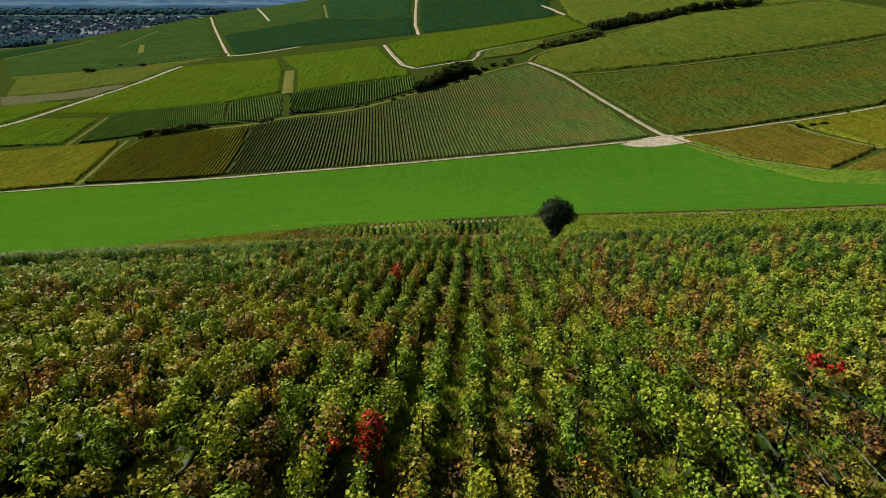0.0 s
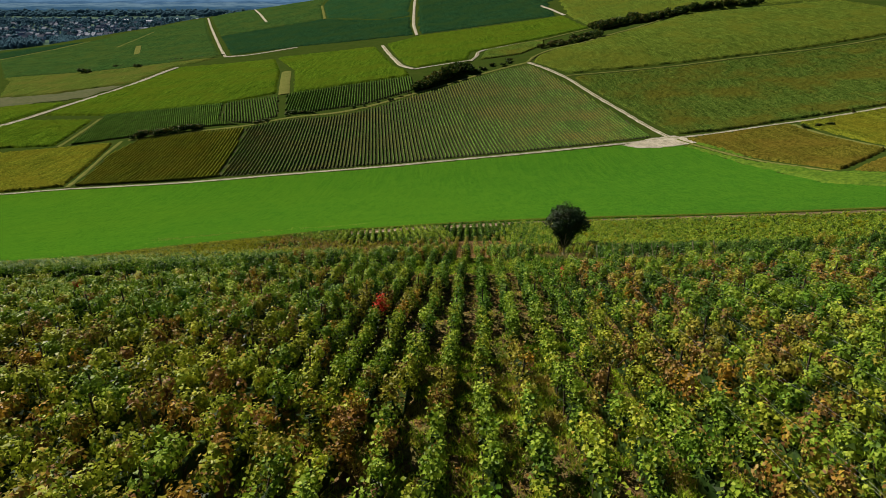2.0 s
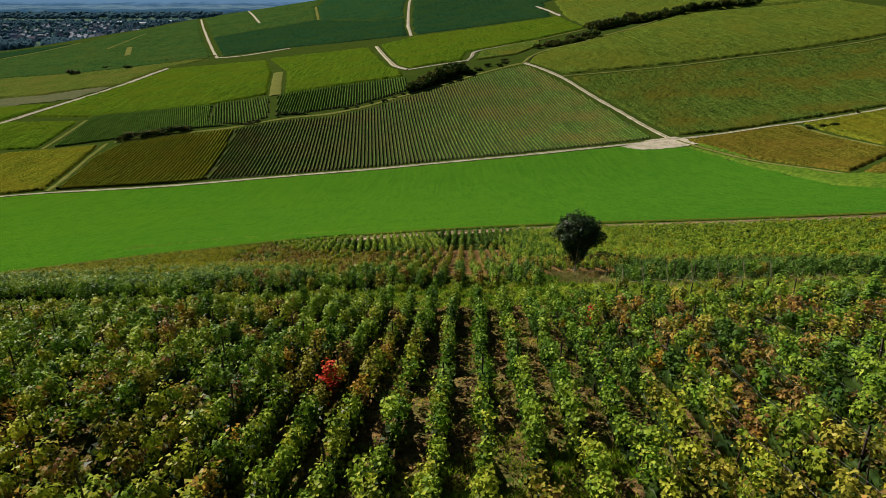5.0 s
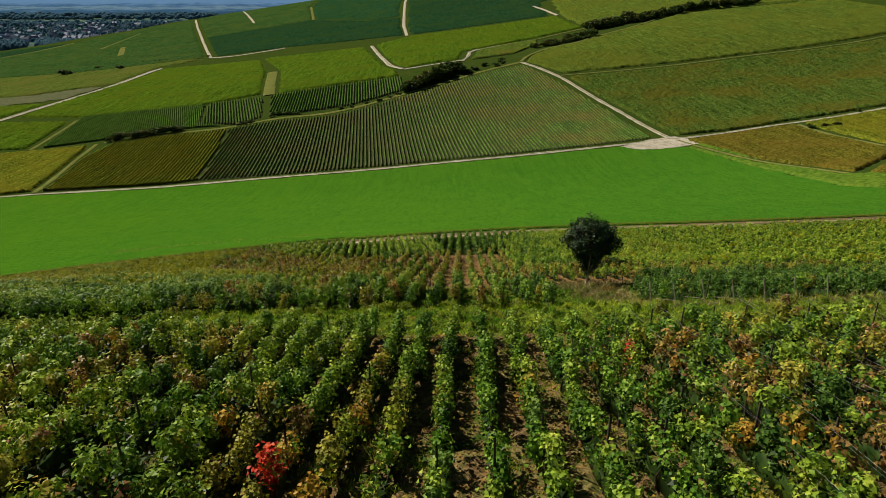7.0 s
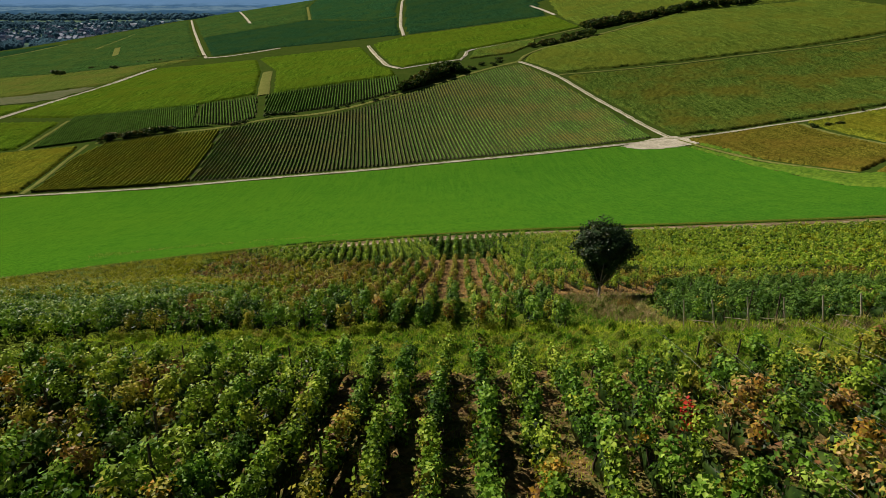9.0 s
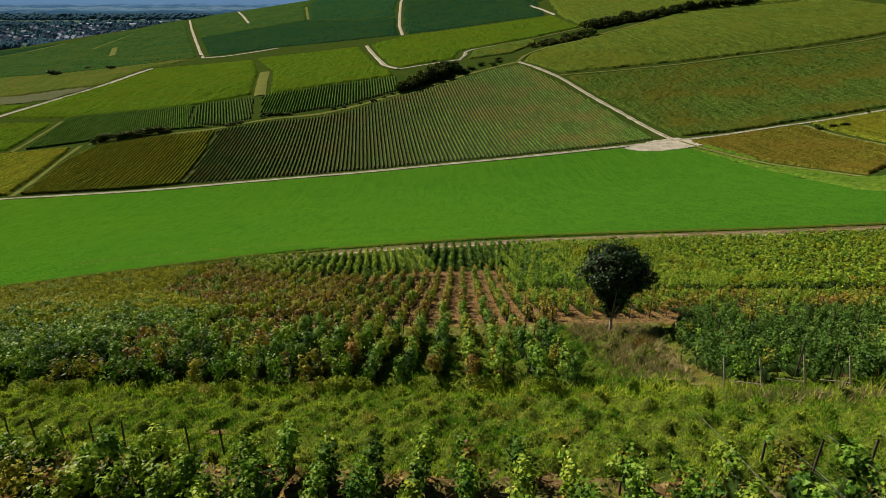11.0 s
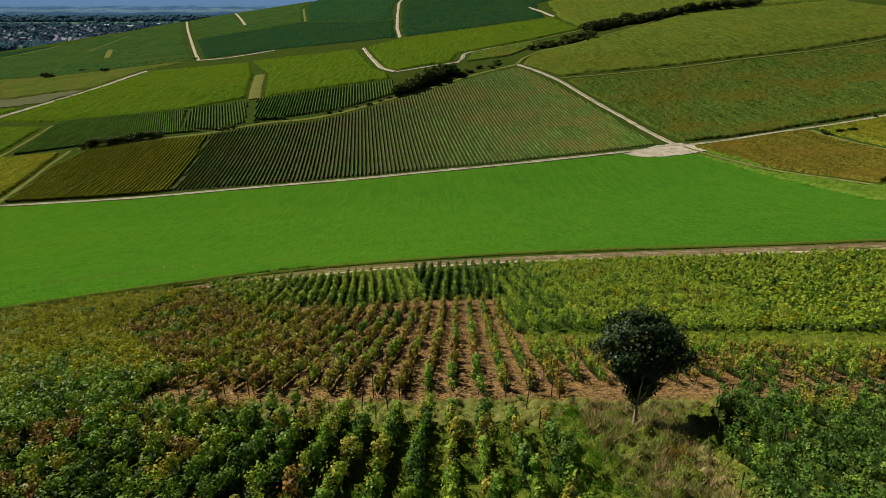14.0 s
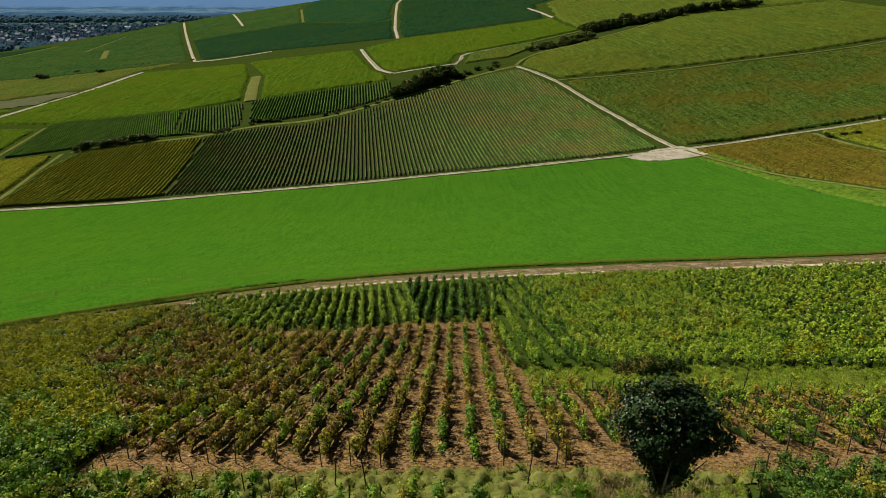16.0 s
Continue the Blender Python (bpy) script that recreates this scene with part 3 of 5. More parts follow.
v_, f_ = ribbon([q for q in LOW_TRACK if q[0] > -30], 7.6, 0.065, 1.2)
thing("road", smooth(mesh_np("low_track", v_, f_)), M_TRACK, "brown dirt track between vineyard and green field", "farm track", kind="structure")
for off_, wide_, from_, to_, mat_ in ((-2.7, 1.0, -29, 30, M_GRAVEL), (-3.1, 1.7, 44, 112, M_GRAVEL), (-1.7, 0.55, -30, 60, M_RUT), (-0.7, 0.45, -26, 112, M_RUT), (0.3, 0.5, -10, 112, M_RUT), (1.2, 0.6, 2, 70, M_RUT), (2.2, 0.9, 8, 40, M_RUT)):
    way_ = [(x, float(np.interp(x, [q[0] for q in LOW_TRACK], [q[1] for q in LOW_TRACK])) + off_ + 0.25 * math.sin(x * 0.31 + off_)) for x in np.arange(from_, to_, 2.0)]
    v_, f_ = ribbon(way_, wide_, 0.10, 0.7)
    thing("road", smooth(mesh_np("rut", v_, f_)), mat_, "pale gravel along the dirt track" if mat_ is M_GRAVEL else "pale wheel rut worn into the dirt track", "wheel rut", kind="structure")
thing("fallow", smooth(mesh_np("fallow", *drape([(-347, 505), (-299, 499), (-262, 520), (-250, 515), (-256, 470), (-279, 464), (-319, 461)], 4, 0.3))), M_FALLOW,
      "bare greyish ploughed plot", "plot", kind="structure")


# ---------------------------------------------------------------- far vineyards
def road_gap(x, y):
    """Distance from the edge of the nearest track."""
    best = np.full(np.shape(x), 1e9)
    for _, width, way in ROADS:
        for (x0, y0), (x1, y1) in zip(way, way[1:]):
            if min(x0, x1) - 12 < x.max() and max(x0, x1) + 12 > x.min() and min(y0, y1) - 12 < y.max() and max(y0, y1) + 12 > y.min():
                t = np.clip(((x - x0) * (x1 - x0) + (y - y0) * (y1 - y0)) / ((x1 - x0) ** 2 + (y1 - y0) ** 2), 0, 1)
                best = np.minimum(best, np.hypot(x - x0 - t * (x1 - x0), y - y0 - t * (y1 - y0)) - width / 2)
    return best


def ridge_rows(poly, slope, spacing, step, wide, high, gen):
    """Leafy ridges along parallel rows, uneven in height and width."""
    vs, fs, n = [], [], 0
    prof_x, prof_z = np.array([-1, -0.85, 0.0, 0.85, 1.0]), np.array([0.0, 0.8, 1.0, 0.8, 0.0])
    for c, y0, y1 in rows_in(poly, slope, spacing, gen.uniform(0, spacing)):
        m = max(int((y1 - y0) / step), 2)
        y = np.linspace(y0, y1, m) + gen.normal(0, step * 0.12, m)
        x = c + slope * y + gen.normal(0, spacing * 0.025, m)
        w = wide / 2 * gen.uniform(0.8, 1.15, (m, 1))
        h = high * gen.uniform(0.78, 1.1, (m, 1))
        X = x[:, None] + prof_x * w + gen.normal(0, wide * 0.05, (m, 5))
        Y = y[:, None] + gen.normal(0, step * 0.15, (m, 5))
        grown = np.clip((road_gap(X, Y) - 0.3) / 0.5, 0, 1)
        Z = land(X, Y) - 0.25 + (0.3 + prof_z * h + gen.normal(0, high * 0.08, (m, 5)) * (prof_z > 0)) * grown
        vs.append(np.stack([X, Y, Z], -1).reshape(-1, 3))
        i = np.arange(m - 1)[:, None] * 5 + np.arange(4)[None] + n
        fs.append(np.stack([i, i + 1, i + 6, i + 5], -1).reshape(-1, 4))
        n += m * 5
    return np.concatenate(vs), np.concatenate(fs)


def canopy_sheet(poly, step, high, gen):
    """A closed canopy of vines seen from afar: a lumpy leafy surface that comes down to the ground at its edges and along tracks."""
    v, f = drape(poly, step, 0.0)
    inner = np.bincount(f.ravel(), minlength=len(v)) >= 4
    grown = np.clip((road_gap(v[:, 0], v[:, 1]) - 0.4) / 0.6, 0, 1) * inner
    v[:, 2] += high * gen.uniform(0.55, 1.15, len(v)) * grown - 0.15
    v[:, :2] += gen.uniform(-0.32, 0.32, (len(v), 2)) * step
    return v, f


thing("verge", mesh_np("verge", *canopy_sheet([(102, 270), (112, 275), (118, 240), (128, 200), (150, 165), (200, 140), (190, 134), (130, 150), (110, 180), (112, 216), (108, 248)], 1.0, 0.8, rng)), M_MARGIN,
      "rough yellow-green grass margin beside the sown field", "verge", kind="structure")

PLOTS = [
    # polygon, slope of the rows, spacing, step, width, height, material, label
    ([(-92, 262), (-68, 263), (-20, 266), (28, 273), (67, 281), (94, 288), (88, 332), (80, 362), (71, 394), (58, 430), (43, 427), (24, 414), (6, 399), (-18, 382), (-34, 369), (-47, 361), (-59, 356), (-79, 358), (-91, 355), (-105, 348)],
     -0.097, 1.6, 1.25, 0.46, 0.86, M_FAR_MAIN, "large vineyard plot with dark striped rows"),
    ([(-150, 257), (-104, 259), (-93, 262), (-106, 347), (-130, 346), (-160, 337), (-163, 312)], -0.125, 1.6, 1.4, 0.95, 1.1, M_FAR_OLIVE, "olive vineyard plot with fine rows"),
    ([(-230, 244), (-180, 250), (-156, 257), (-168, 312), (-173, 336), (-204, 331), (-280, 322), (-300, 250)], 0, 1, 0.8, 1, 1.2, M_FAR_OLIVE, "yellowish olive vineyard plot beside the chalk track"),
    ([(-206, 338), (-212, 392), (-260, 404), (-272, 386), (-310, 345)], 0, 1, 1.0, 1, 1.2, M_FAR_GREEN, "green vineyard plot"),
    ([(-208, 401), (-136, 405), (-127, 367), (-112, 357), (-131, 358), (-167, 348), (-197, 338)], -0.35, 1.2, 1.6, 0.84, 1.0, M_FAR_ROWS, "dark green vineyard plot above the shrubs"),
    ([(-134, 407), (-103, 411), (-93, 367), (-104, 357), (-125, 365)], -0.3, 1.6, 1.6, 0.78, 1.1, M_FAR_ROWS, "small dark vineyard plot with open rows"),
    ([(-98, 414), (-20, 430), (-17, 397), (-46, 375), (-80, 368), (-89, 370)], -0.1, 1.6, 1.6, 0.78, 1.1, M_FAR_ROWS, "dark vineyard plot with open rows below a grass strip"),
    ([(-256, 416), (-209, 401), (-135, 406), (-106, 420), (-124, 508), (-150, 600), (-240, 610), (-241, 527), (-249, 453)], 0, 1, 1.4, 1, 1.2, M_FAR_GREEN, "broad green vineyard plot"),
    ([(-94, 418), (-21, 432), (-24, 450), (-33, 471), (-45, 530), (-60, 610), (-150, 610), (-112, 506)], 0, 1, 1.4, 1, 1.2, M_FAR_GREEN, "broad green vineyard plot"),
    ([(-16, 457), (0, 465), (18, 470), (23, 506), (60, 526), (99, 549), (123, 564), (117, 652), (-20, 650), (-50, 618), (-36, 530), (-25, 473)], 0, 1, 1.3, 1, 1.2, M_FAR_GREEN, "green vineyard plot above the hedge"),
    ([(27, 463), (31, 482), (34, 503), (60, 517), (79, 521), (76, 500), (56, 470)], -0.2, 1.7, 1.8, 0.9, 1.2, M_FAR_RIGHT, "narrow vineyard plot with open rows"),
    ([(106, 289), (127, 290), (158, 296), (207, 303), (262, 340), (290, 424), (226, 412), (150, 403), (110, 400), (80, 398), (89, 362), (97, 332)], 0, 1, 0.8, 1, 1.2, M_FAR_RIGHT, "olive green vineyard plot beside the crossing"),
    ([(79, 407), (150, 411), (226, 420), (290, 434), (340, 500), (330, 572), (255, 568), (204, 574), (157, 533), (118, 502), (82, 476), (66, 456), (61, 440), (69, 425)], 0, 1, 1.3, 1, 1.2, M_FAR_BRIGHT, "bright green vineyard plot on the upper slope"),
    ([(106, 280), (127, 284), (156, 289), (157, 268), (161, 231), (128, 203), (126, 218), (119, 237), (113, 260)], 0, 1, 0.8, 1, 1.2, M_FAR_BROWN, "brownish vineyard plot"),
    ([(160, 289), (207, 297), (270, 306), (255, 240), (165, 231)], 0, 1, 0.9, 1, 1.2, M_FAR_OLIVE, "olive yellow vineyard plot"),
    ([(130, 201), (165, 229), (255, 238), (260, 145), (205, 142), (152, 168)], 0, 1, 0.9, 1, 1.2, M_FAR_BROWN, "reddish brown vineyard plot"),
    ([(-212, 672), (-146, 682), (-100, 672), (-27, 664), (-34, 728), (-36, 800), (-64, 800), (-155, 896), (-285, 868), (-230, 722)], 0, 1, 2.2, 1, 1.3, M_FAR_SHADED, "vineyard slope darkened and blued for shade and haze"),
    ([(-287, 874), (-157, 903), (-194, 1095), (-215, 1330), (-420, 1330), (-426, 1255), (-344, 1029)], 0, 1, 3.0, 1, 1.3, M_FAR_MID_HAZED, "green vineyard slope below the skyline, blued for haze"),
    ([(-153, 903), (-64, 807), (-40, 812), (-42, 954), (-33, 1048), (-5, 1140), (-60, 1260), (-210, 1330), (-189, 1095)], 0, 1, 3.0, 1, 1.3, M_FAR_HAZED, "vineyard slope below the skyline, tinted blue-green for haze"),
    ([(-20, 662), (112, 662), (118, 760), (300, 900), (420, 1200), (60, 1300), (34, 1250), (0, 1130), (-24, 1046), (-32, 952), (-29, 836), (-25, 727)], 0, 1, 3.0, 1, 1.3, M_FAR_SHADED, "vineyard slope darkened and blued for shade and haze"),
    ([(122, 655), (125, 566), (204, 582), (330, 576), (420, 640), (480, 860), (330, 900), (130, 760)], 0, 1, 2.5, 1, 1.3, M_FAR_BRIGHT, "green vineyard slope near the skyline"),
    ([(-250, 535), (-255, 620), (-222, 663), (-260, 664), (-296, 652), (-340, 636), (-425, 640), (-400, 610), (-345, 508), (-300, 502), (-262, 524)], 0, 1, 1.9, 1, 1.2, M_FAR_DULL, "olive brown vineyard plot below a line of bushes"),
    ([(-222, 669), (-243, 722), (-297, 864), (-358, 1029), (-441, 1261), (-540, 1130), (-546, 1050), (-556, 964), (-583, 876), (-428, 645), (-340, 642), (-296, 658), (-260, 669)], 0, 1, 2.4, 1, 1.2, M_FAR_MID_HAZED, "green vineyard slope falling to the plain, blued for haze"),
    ([(-595, 880), (-570, 966), (-560, 1050), (-640, 1040), (-760, 1000), (-720, 850)], 0, 1, 3.0, 1, 1.2, M_FAR_SHADED, "vineyard slope at the plain's edge, darkened and blued for shade and haze"),
    ([(-277, 394), (-270, 412), (-260, 453), (-283, 460), (-322, 457), (-350, 500), (-460, 560), (-560, 640), (-620, 560), (-420, 380), (-340, 340)], 0, 1, 1.8, 1, 1.2, M_FAR_GREEN, "green vineyard plot at the foot of the slope"),
]
for poly_ in (PLOTS[0][0], PLOTS[1][0], PLOTS[4][0], PLOTS[5][0], PLOTS[6][0]):
    thing("vineyard_floor", smooth(mesh_np("vineyard_floor", *drape(poly_, 2.0, 0.10))), M_AISLE_SHADE_SOIL, "weedy soil between far vine rows, darkened for aisle shade", "vineyard floor", kind="structure")
for poly_, slope_, space_, step_, wide_, high_, mat_, label_ in PLOTS:
    if wide_ >= space_ * 0.85:
        v_, f_ = canopy_sheet(poly_, step_, high_, rng)
    else:
        v_, f_ = ridge_rows(poly_, slope_, space_, step_, wide_, high_, rng)
    thing("vineyard_plot", mesh_np("vineyard_plot", v_, f_), mat_, label_, "vineyard", "vineyard plots on the far slope", "stuff")


# ---------------------------------------------------------------- hedges and shrubs
def leaf_cloud(n, lobes, size, gen):
    """Leaves spread in the outer part of several overlapping lobes (centre, radii)."""
    pts = []
    for k in range(len(lobes)):
        c, r = lobes[k]
        d = gen.normal(size=(n // len(lobes), 3))
        d /= np.linalg.norm(d, axis=1, keepdims=True)
        rad = gen.uniform(0.25, 1.0, (len(d), 1)) ** 0.45
        pts.append(np.asarray(c) + d * rad * np.asarray(r) * gen.uniform(0.85, 1.1, (len(d), 1)))
    return leaves(np.concatenate(pts), size, 0.3, gen)


def make_shrub(gen, wide, high, n, size):
    lobes = [((gen.normal(0, wide * 0.22), gen.normal(0, wide * 0.22), high * gen.uniform(0.35, 0.7)), (wide * gen.uniform(0.22, 0.36), wide * gen.uniform(0.22, 0.36), high * gen.uniform(0.25, 0.38))) for _ in range(7)]
    crown = mesh_np("crown", *leaf_cloud(n, lobes, size, gen))
    stems = []
    for c, r in lobes[:4]:
        stems.append(tube([(0, 0, -0.2), (c[0] * 0.5, c[1] * 0.5, c[2] * 0.5), c], [high * 0.03, high * 0.02, high * 0.008], 5))
    return crown, mesh_np("stem", *join(stems))


SHRUBS = [make_shrub(rng, 6.0, 4.2, 560, 0.85) for _ in range(4)]


def put_shrub(x, y, s, tall, label, cat="shrub", group="hedge"):
    crown, stem = SHRUBS[int(rng.integers(4))]
    ob = tagged(new("shrub"), label, cat, group)
    ob.matrix_world = Matrix.LocRotScale((x, y, float(land(x, y))), Euler((0, 0, rng.uniform(0, 6.28))), (s, s, s * tall))
    part("crown", crown, M_SHRUB, ob)
    part("stem", stem, M_STEM, ob)


def hedge_line(pts, count, s, tall, spread, label):
    p = np.asarray(pts, float)
    d = np.r_[0, np.cumsum(np.hypot(*np.diff(p, axis=0).T))]
    for q in np.linspace(0, d[-1], count):
        put_shrub(np.interp(q, d, p[:, 0]) + rng.normal(0, spread), np.interp(q, d, p[:, 1]) + rng.normal(0, spread), s * rng.uniform(0.6, 1.2), tall * rng.uniform(0.8, 1.15), label)


hedge_line([(-16, 394), (-6, 407), (6, 421), (18, 434)], 26, 1.35, 1.1, 2.0, "dark green bushy tree in a hedgerow between plots")
hedge_line([(126, 548), (150, 560), (175, 566), (205, 579)], 40, 1.5, 0.95, 2.0, "dark green shrub in a hedgerow on the upper slope")
hedge_line([(76, 488), (97, 500), (118, 512)], 15, 1.2, 0.8, 2.5, "green shrub beside a grassy track")
hedge_line([(22, 428), (34, 436), (48, 446)], 9, 0.7, 0.7, 2.0, "grey-green scrub on the bank beside a track")
hedge_line([(216, 585), (235, 589), (249, 590), (270, 585)], 16, 1.6, 0.9, 2.0, "dark shrub in a hedgerow near the skyline")
hedge_line([(-166, 344), (-156, 346), (-142, 350), (-134, 352)], 12, 0.95, 0.85, 1.0, "dark green shrub beside a vineyard track")
hedge_line([(-103, 356), (-97, 359)], 3, 0.5, 0.7, 0.7, "low dark shrub beside a vineyard track")
hedge_line([(-88, 366), (-84, 370), (-75, 366)], 4, 0.6, 0.7, 1.0, "grey-green shrub beside a vineyard track")
hedge_line([(-50, 371), (-42, 374), (-31, 380), (-18, 390)], 6, 0.5, 0.6, 1.0, "low scrub on a bank between plots")
hedge_line([(-330, 668), (-310, 675), (-286, 688), (-223, 680)], 16, 0.55, 0.6, 1.5, "low dark bush along a plot boundary")
for x_, y_, s_ in ((-340, 630, 1.4), (-327, 664, 0.7), (-296, 646, 1.0), (158, 280, 0.5), (163, 279, 0.5), (168, 279, 0.45), (188, 297, 0.35)):
    put_shrub(x_, y_, s_, 0.9, "single dark bush among the vines", "bush", "bushes among the vines")


# ---------------------------------------------------------------- plain, village and distance
def blob(gen, wide, high):
    bm = bmesh.new()
    bmesh.ops.create_icosphere(bm, subdivisions=1, radius=1.0)
    for v in bm.verts:
        k = gen.uniform(0.7, 1.25)
        v.co = Vector((v.co.x * wide * k, v.co.y * wide * k, max(v.co.z, -0.5) * high * k))
    vs = np.array([v.co[:] for v in bm.verts])
    fs = np.array([[v.index for v in f.verts] for f in bm.faces])
    bm.free()
    return vs, fs


# woods and plain: bluish base colours carry the haze of distance
M_HAZED_WOOD, _t, _b = material("far_woods", 0.9, 0.0)
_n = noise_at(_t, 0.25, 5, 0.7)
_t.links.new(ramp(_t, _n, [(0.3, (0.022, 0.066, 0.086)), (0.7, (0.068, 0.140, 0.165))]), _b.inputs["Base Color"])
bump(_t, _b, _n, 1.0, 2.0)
M_HAZED_PLAIN, _t, _b = material("hazed_plain_fields", 0.9, 0.0)
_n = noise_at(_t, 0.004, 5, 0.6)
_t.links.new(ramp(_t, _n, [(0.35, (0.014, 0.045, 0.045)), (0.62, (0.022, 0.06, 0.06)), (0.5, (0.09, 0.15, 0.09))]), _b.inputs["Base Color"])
BLOBS = [blob(rng, 1, 1) for _ in range(6)]


def woods(count, area, wide, high, gen, name="woods", label="trees round the village, tinted blue for haze", base=-80):
    pieces = []
    for _ in range(count):
        a, d = gen.uniform(*area[0]), gen.uniform(*area[1])
        x, y = a * d, d
        v, f = BLOBS[int(gen.integers(6))]
        s = gen.uniform(0.6, 1.3)
        h = high * s * gen.uniform(0.8, 1.2)
        pieces.append((v * (wide * s, wide * s, h) + (x, y, float(land(x, y)) + h * 0.4), f))
    thing(name, mesh_np(name, *join(pieces)), M_HAZED_WOOD, label, "woodland", kind="stuff")


thing("plain", smooth(mesh_np("plain", *(lambda q: (q[0], q[1]))(drape([(-4200, 1000), (-1100, 1080), (-830, 1160), (-640, 1350), (-540, 1500), (-450, 1600), (-300, 1900), (600, 2600), (1500, 4900), (-4200, 4900)], 60, 0.4)))), M_HAZED_PLAIN,
      "plain of fields beyond the hills, tinted blue for haze", "plain", kind="structure")
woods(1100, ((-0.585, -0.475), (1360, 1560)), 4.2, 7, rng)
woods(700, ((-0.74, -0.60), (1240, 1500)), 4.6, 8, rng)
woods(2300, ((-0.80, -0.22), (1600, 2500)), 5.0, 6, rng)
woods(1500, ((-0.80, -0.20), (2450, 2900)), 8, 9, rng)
woods(1100, ((-0.85, -0.15), (3300, 4300)), 16, 12, rng, "far_woods", "woods on the far plain, tinted blue-green for haze")

# emissive backdrop ridge that closes the view, haze-blue bands put into its glow
xs_ = np.linspace(-4800, 4800, 200)
hs_ = 110 + 60 * (0.5 + 0.5 * np.sin(xs_ * 0.0011 + 1.0)) + 25 * np.sin(xs_ * 0.0037) + rng.normal(0, 4, 200)
ridge_v = np.concatenate([np.stack([xs_, 4300 + 0 * xs_, -82 + 0 * xs_], 1), np.stack([xs_, 4500 + 0 * xs_, hs_ * 0.5 - 30], 1), np.stack([xs_, 4750 + 0 * xs_, hs_], 1)])
k_ = np.arange(199)
ridge_f = np.concatenate([np.stack([k_ + r * 200, k_ + 1 + r * 200, k_ + 201 + r * 200, k_ + 200 + r * 200], 1) for r in range(2)])
M_GLOW_RIDGE, _t, _b = material("glowing_ridge", 0.95, 0.0)
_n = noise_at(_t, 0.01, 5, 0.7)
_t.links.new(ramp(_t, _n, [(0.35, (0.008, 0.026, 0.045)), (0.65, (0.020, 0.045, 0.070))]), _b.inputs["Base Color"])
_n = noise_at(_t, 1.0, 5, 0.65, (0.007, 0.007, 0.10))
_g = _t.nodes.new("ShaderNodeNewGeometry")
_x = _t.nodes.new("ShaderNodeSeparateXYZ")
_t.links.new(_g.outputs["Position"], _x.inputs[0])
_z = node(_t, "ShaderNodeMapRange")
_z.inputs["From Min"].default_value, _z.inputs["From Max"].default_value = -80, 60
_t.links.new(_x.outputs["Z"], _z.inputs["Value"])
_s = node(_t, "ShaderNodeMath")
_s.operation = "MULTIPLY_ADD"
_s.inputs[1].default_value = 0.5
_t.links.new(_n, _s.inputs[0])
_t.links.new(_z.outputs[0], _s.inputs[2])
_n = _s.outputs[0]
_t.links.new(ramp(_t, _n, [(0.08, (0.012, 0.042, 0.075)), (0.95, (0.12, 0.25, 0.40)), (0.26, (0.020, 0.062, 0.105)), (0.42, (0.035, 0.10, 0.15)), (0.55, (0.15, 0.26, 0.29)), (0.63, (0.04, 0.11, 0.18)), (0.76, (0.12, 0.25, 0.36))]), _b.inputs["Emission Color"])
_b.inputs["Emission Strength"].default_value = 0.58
thing("backdrop", mesh_np("backdrop", ridge_v, ridge_f), M_GLOW_RIDGE, "glowing backdrop ridge with painted bands of hazy plain", "hills", kind="structure")


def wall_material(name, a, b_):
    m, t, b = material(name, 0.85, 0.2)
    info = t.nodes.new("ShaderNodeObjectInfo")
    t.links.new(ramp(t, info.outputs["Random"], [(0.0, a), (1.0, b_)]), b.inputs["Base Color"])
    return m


# walls, roofs and cladding are tinted blue-grey to paint in haze
M_HAZED_WALL = wall_material("hazed_wall", (0.26, 0.34, 0.42), (0.62, 0.72, 0.80))
M_HAZED_ROOF = wall_material("hazed_tiled_roof", (0.06, 0.095, 0.13), (0.20, 0.26, 0.32))
M_HAZED_HALL = wall_material("hazed_cladding", (0.30, 0.36, 0.42), (0.48, 0.54, 0.60))
M_PANE, _t, _b = material("dark_pane", 0.2, 0.5)
_b.inputs["Base Color"].default_value = (0.03, 0.035, 0.04, 1)


def box(x0, x1, y0, y1, z0, z1):
    v = np.array([(x, y, z) for z in (z0, z1) for y in (y0, y1) for x in (x0, x1)], float)
    return v, np.array([(0, 2, 3, 1), (4, 5, 7, 6), (0, 1, 5, 4), (2, 6, 7, 3), (0, 4, 6, 2), (1, 3, 7, 5)])


def gable(w, d, z0, z1, over=0.5):
    w, d = w + over, d + over
    v = np.array([(-w, -d, z0), (w, -d, z0), (w, d, z0), (-w, d, z0), (-w, 0, z1), (w, 0, z1),
                  (-w, -d, z0 - 0.3), (w, -d, z0 - 0.3), (w, d, z0 - 0.3), (-w, d, z0 - 0.3)], float)
    f = np.array([(0, 1, 5, 4), (2, 3, 4, 5), (0, 4, 3, 3), (1, 2, 5, 5), (6, 7, 1, 0), (8, 9, 3, 2), (9, 8, 7, 6)])
    return v, f


def poly_mesh(name, v, f):
    me = bpy.data.meshes.new(name)
    me.from_pydata([tuple(p) for p in v], [], [tuple(dict.fromkeys(int(i) for i in q)) for q in f])
    return me


HOUSES = []
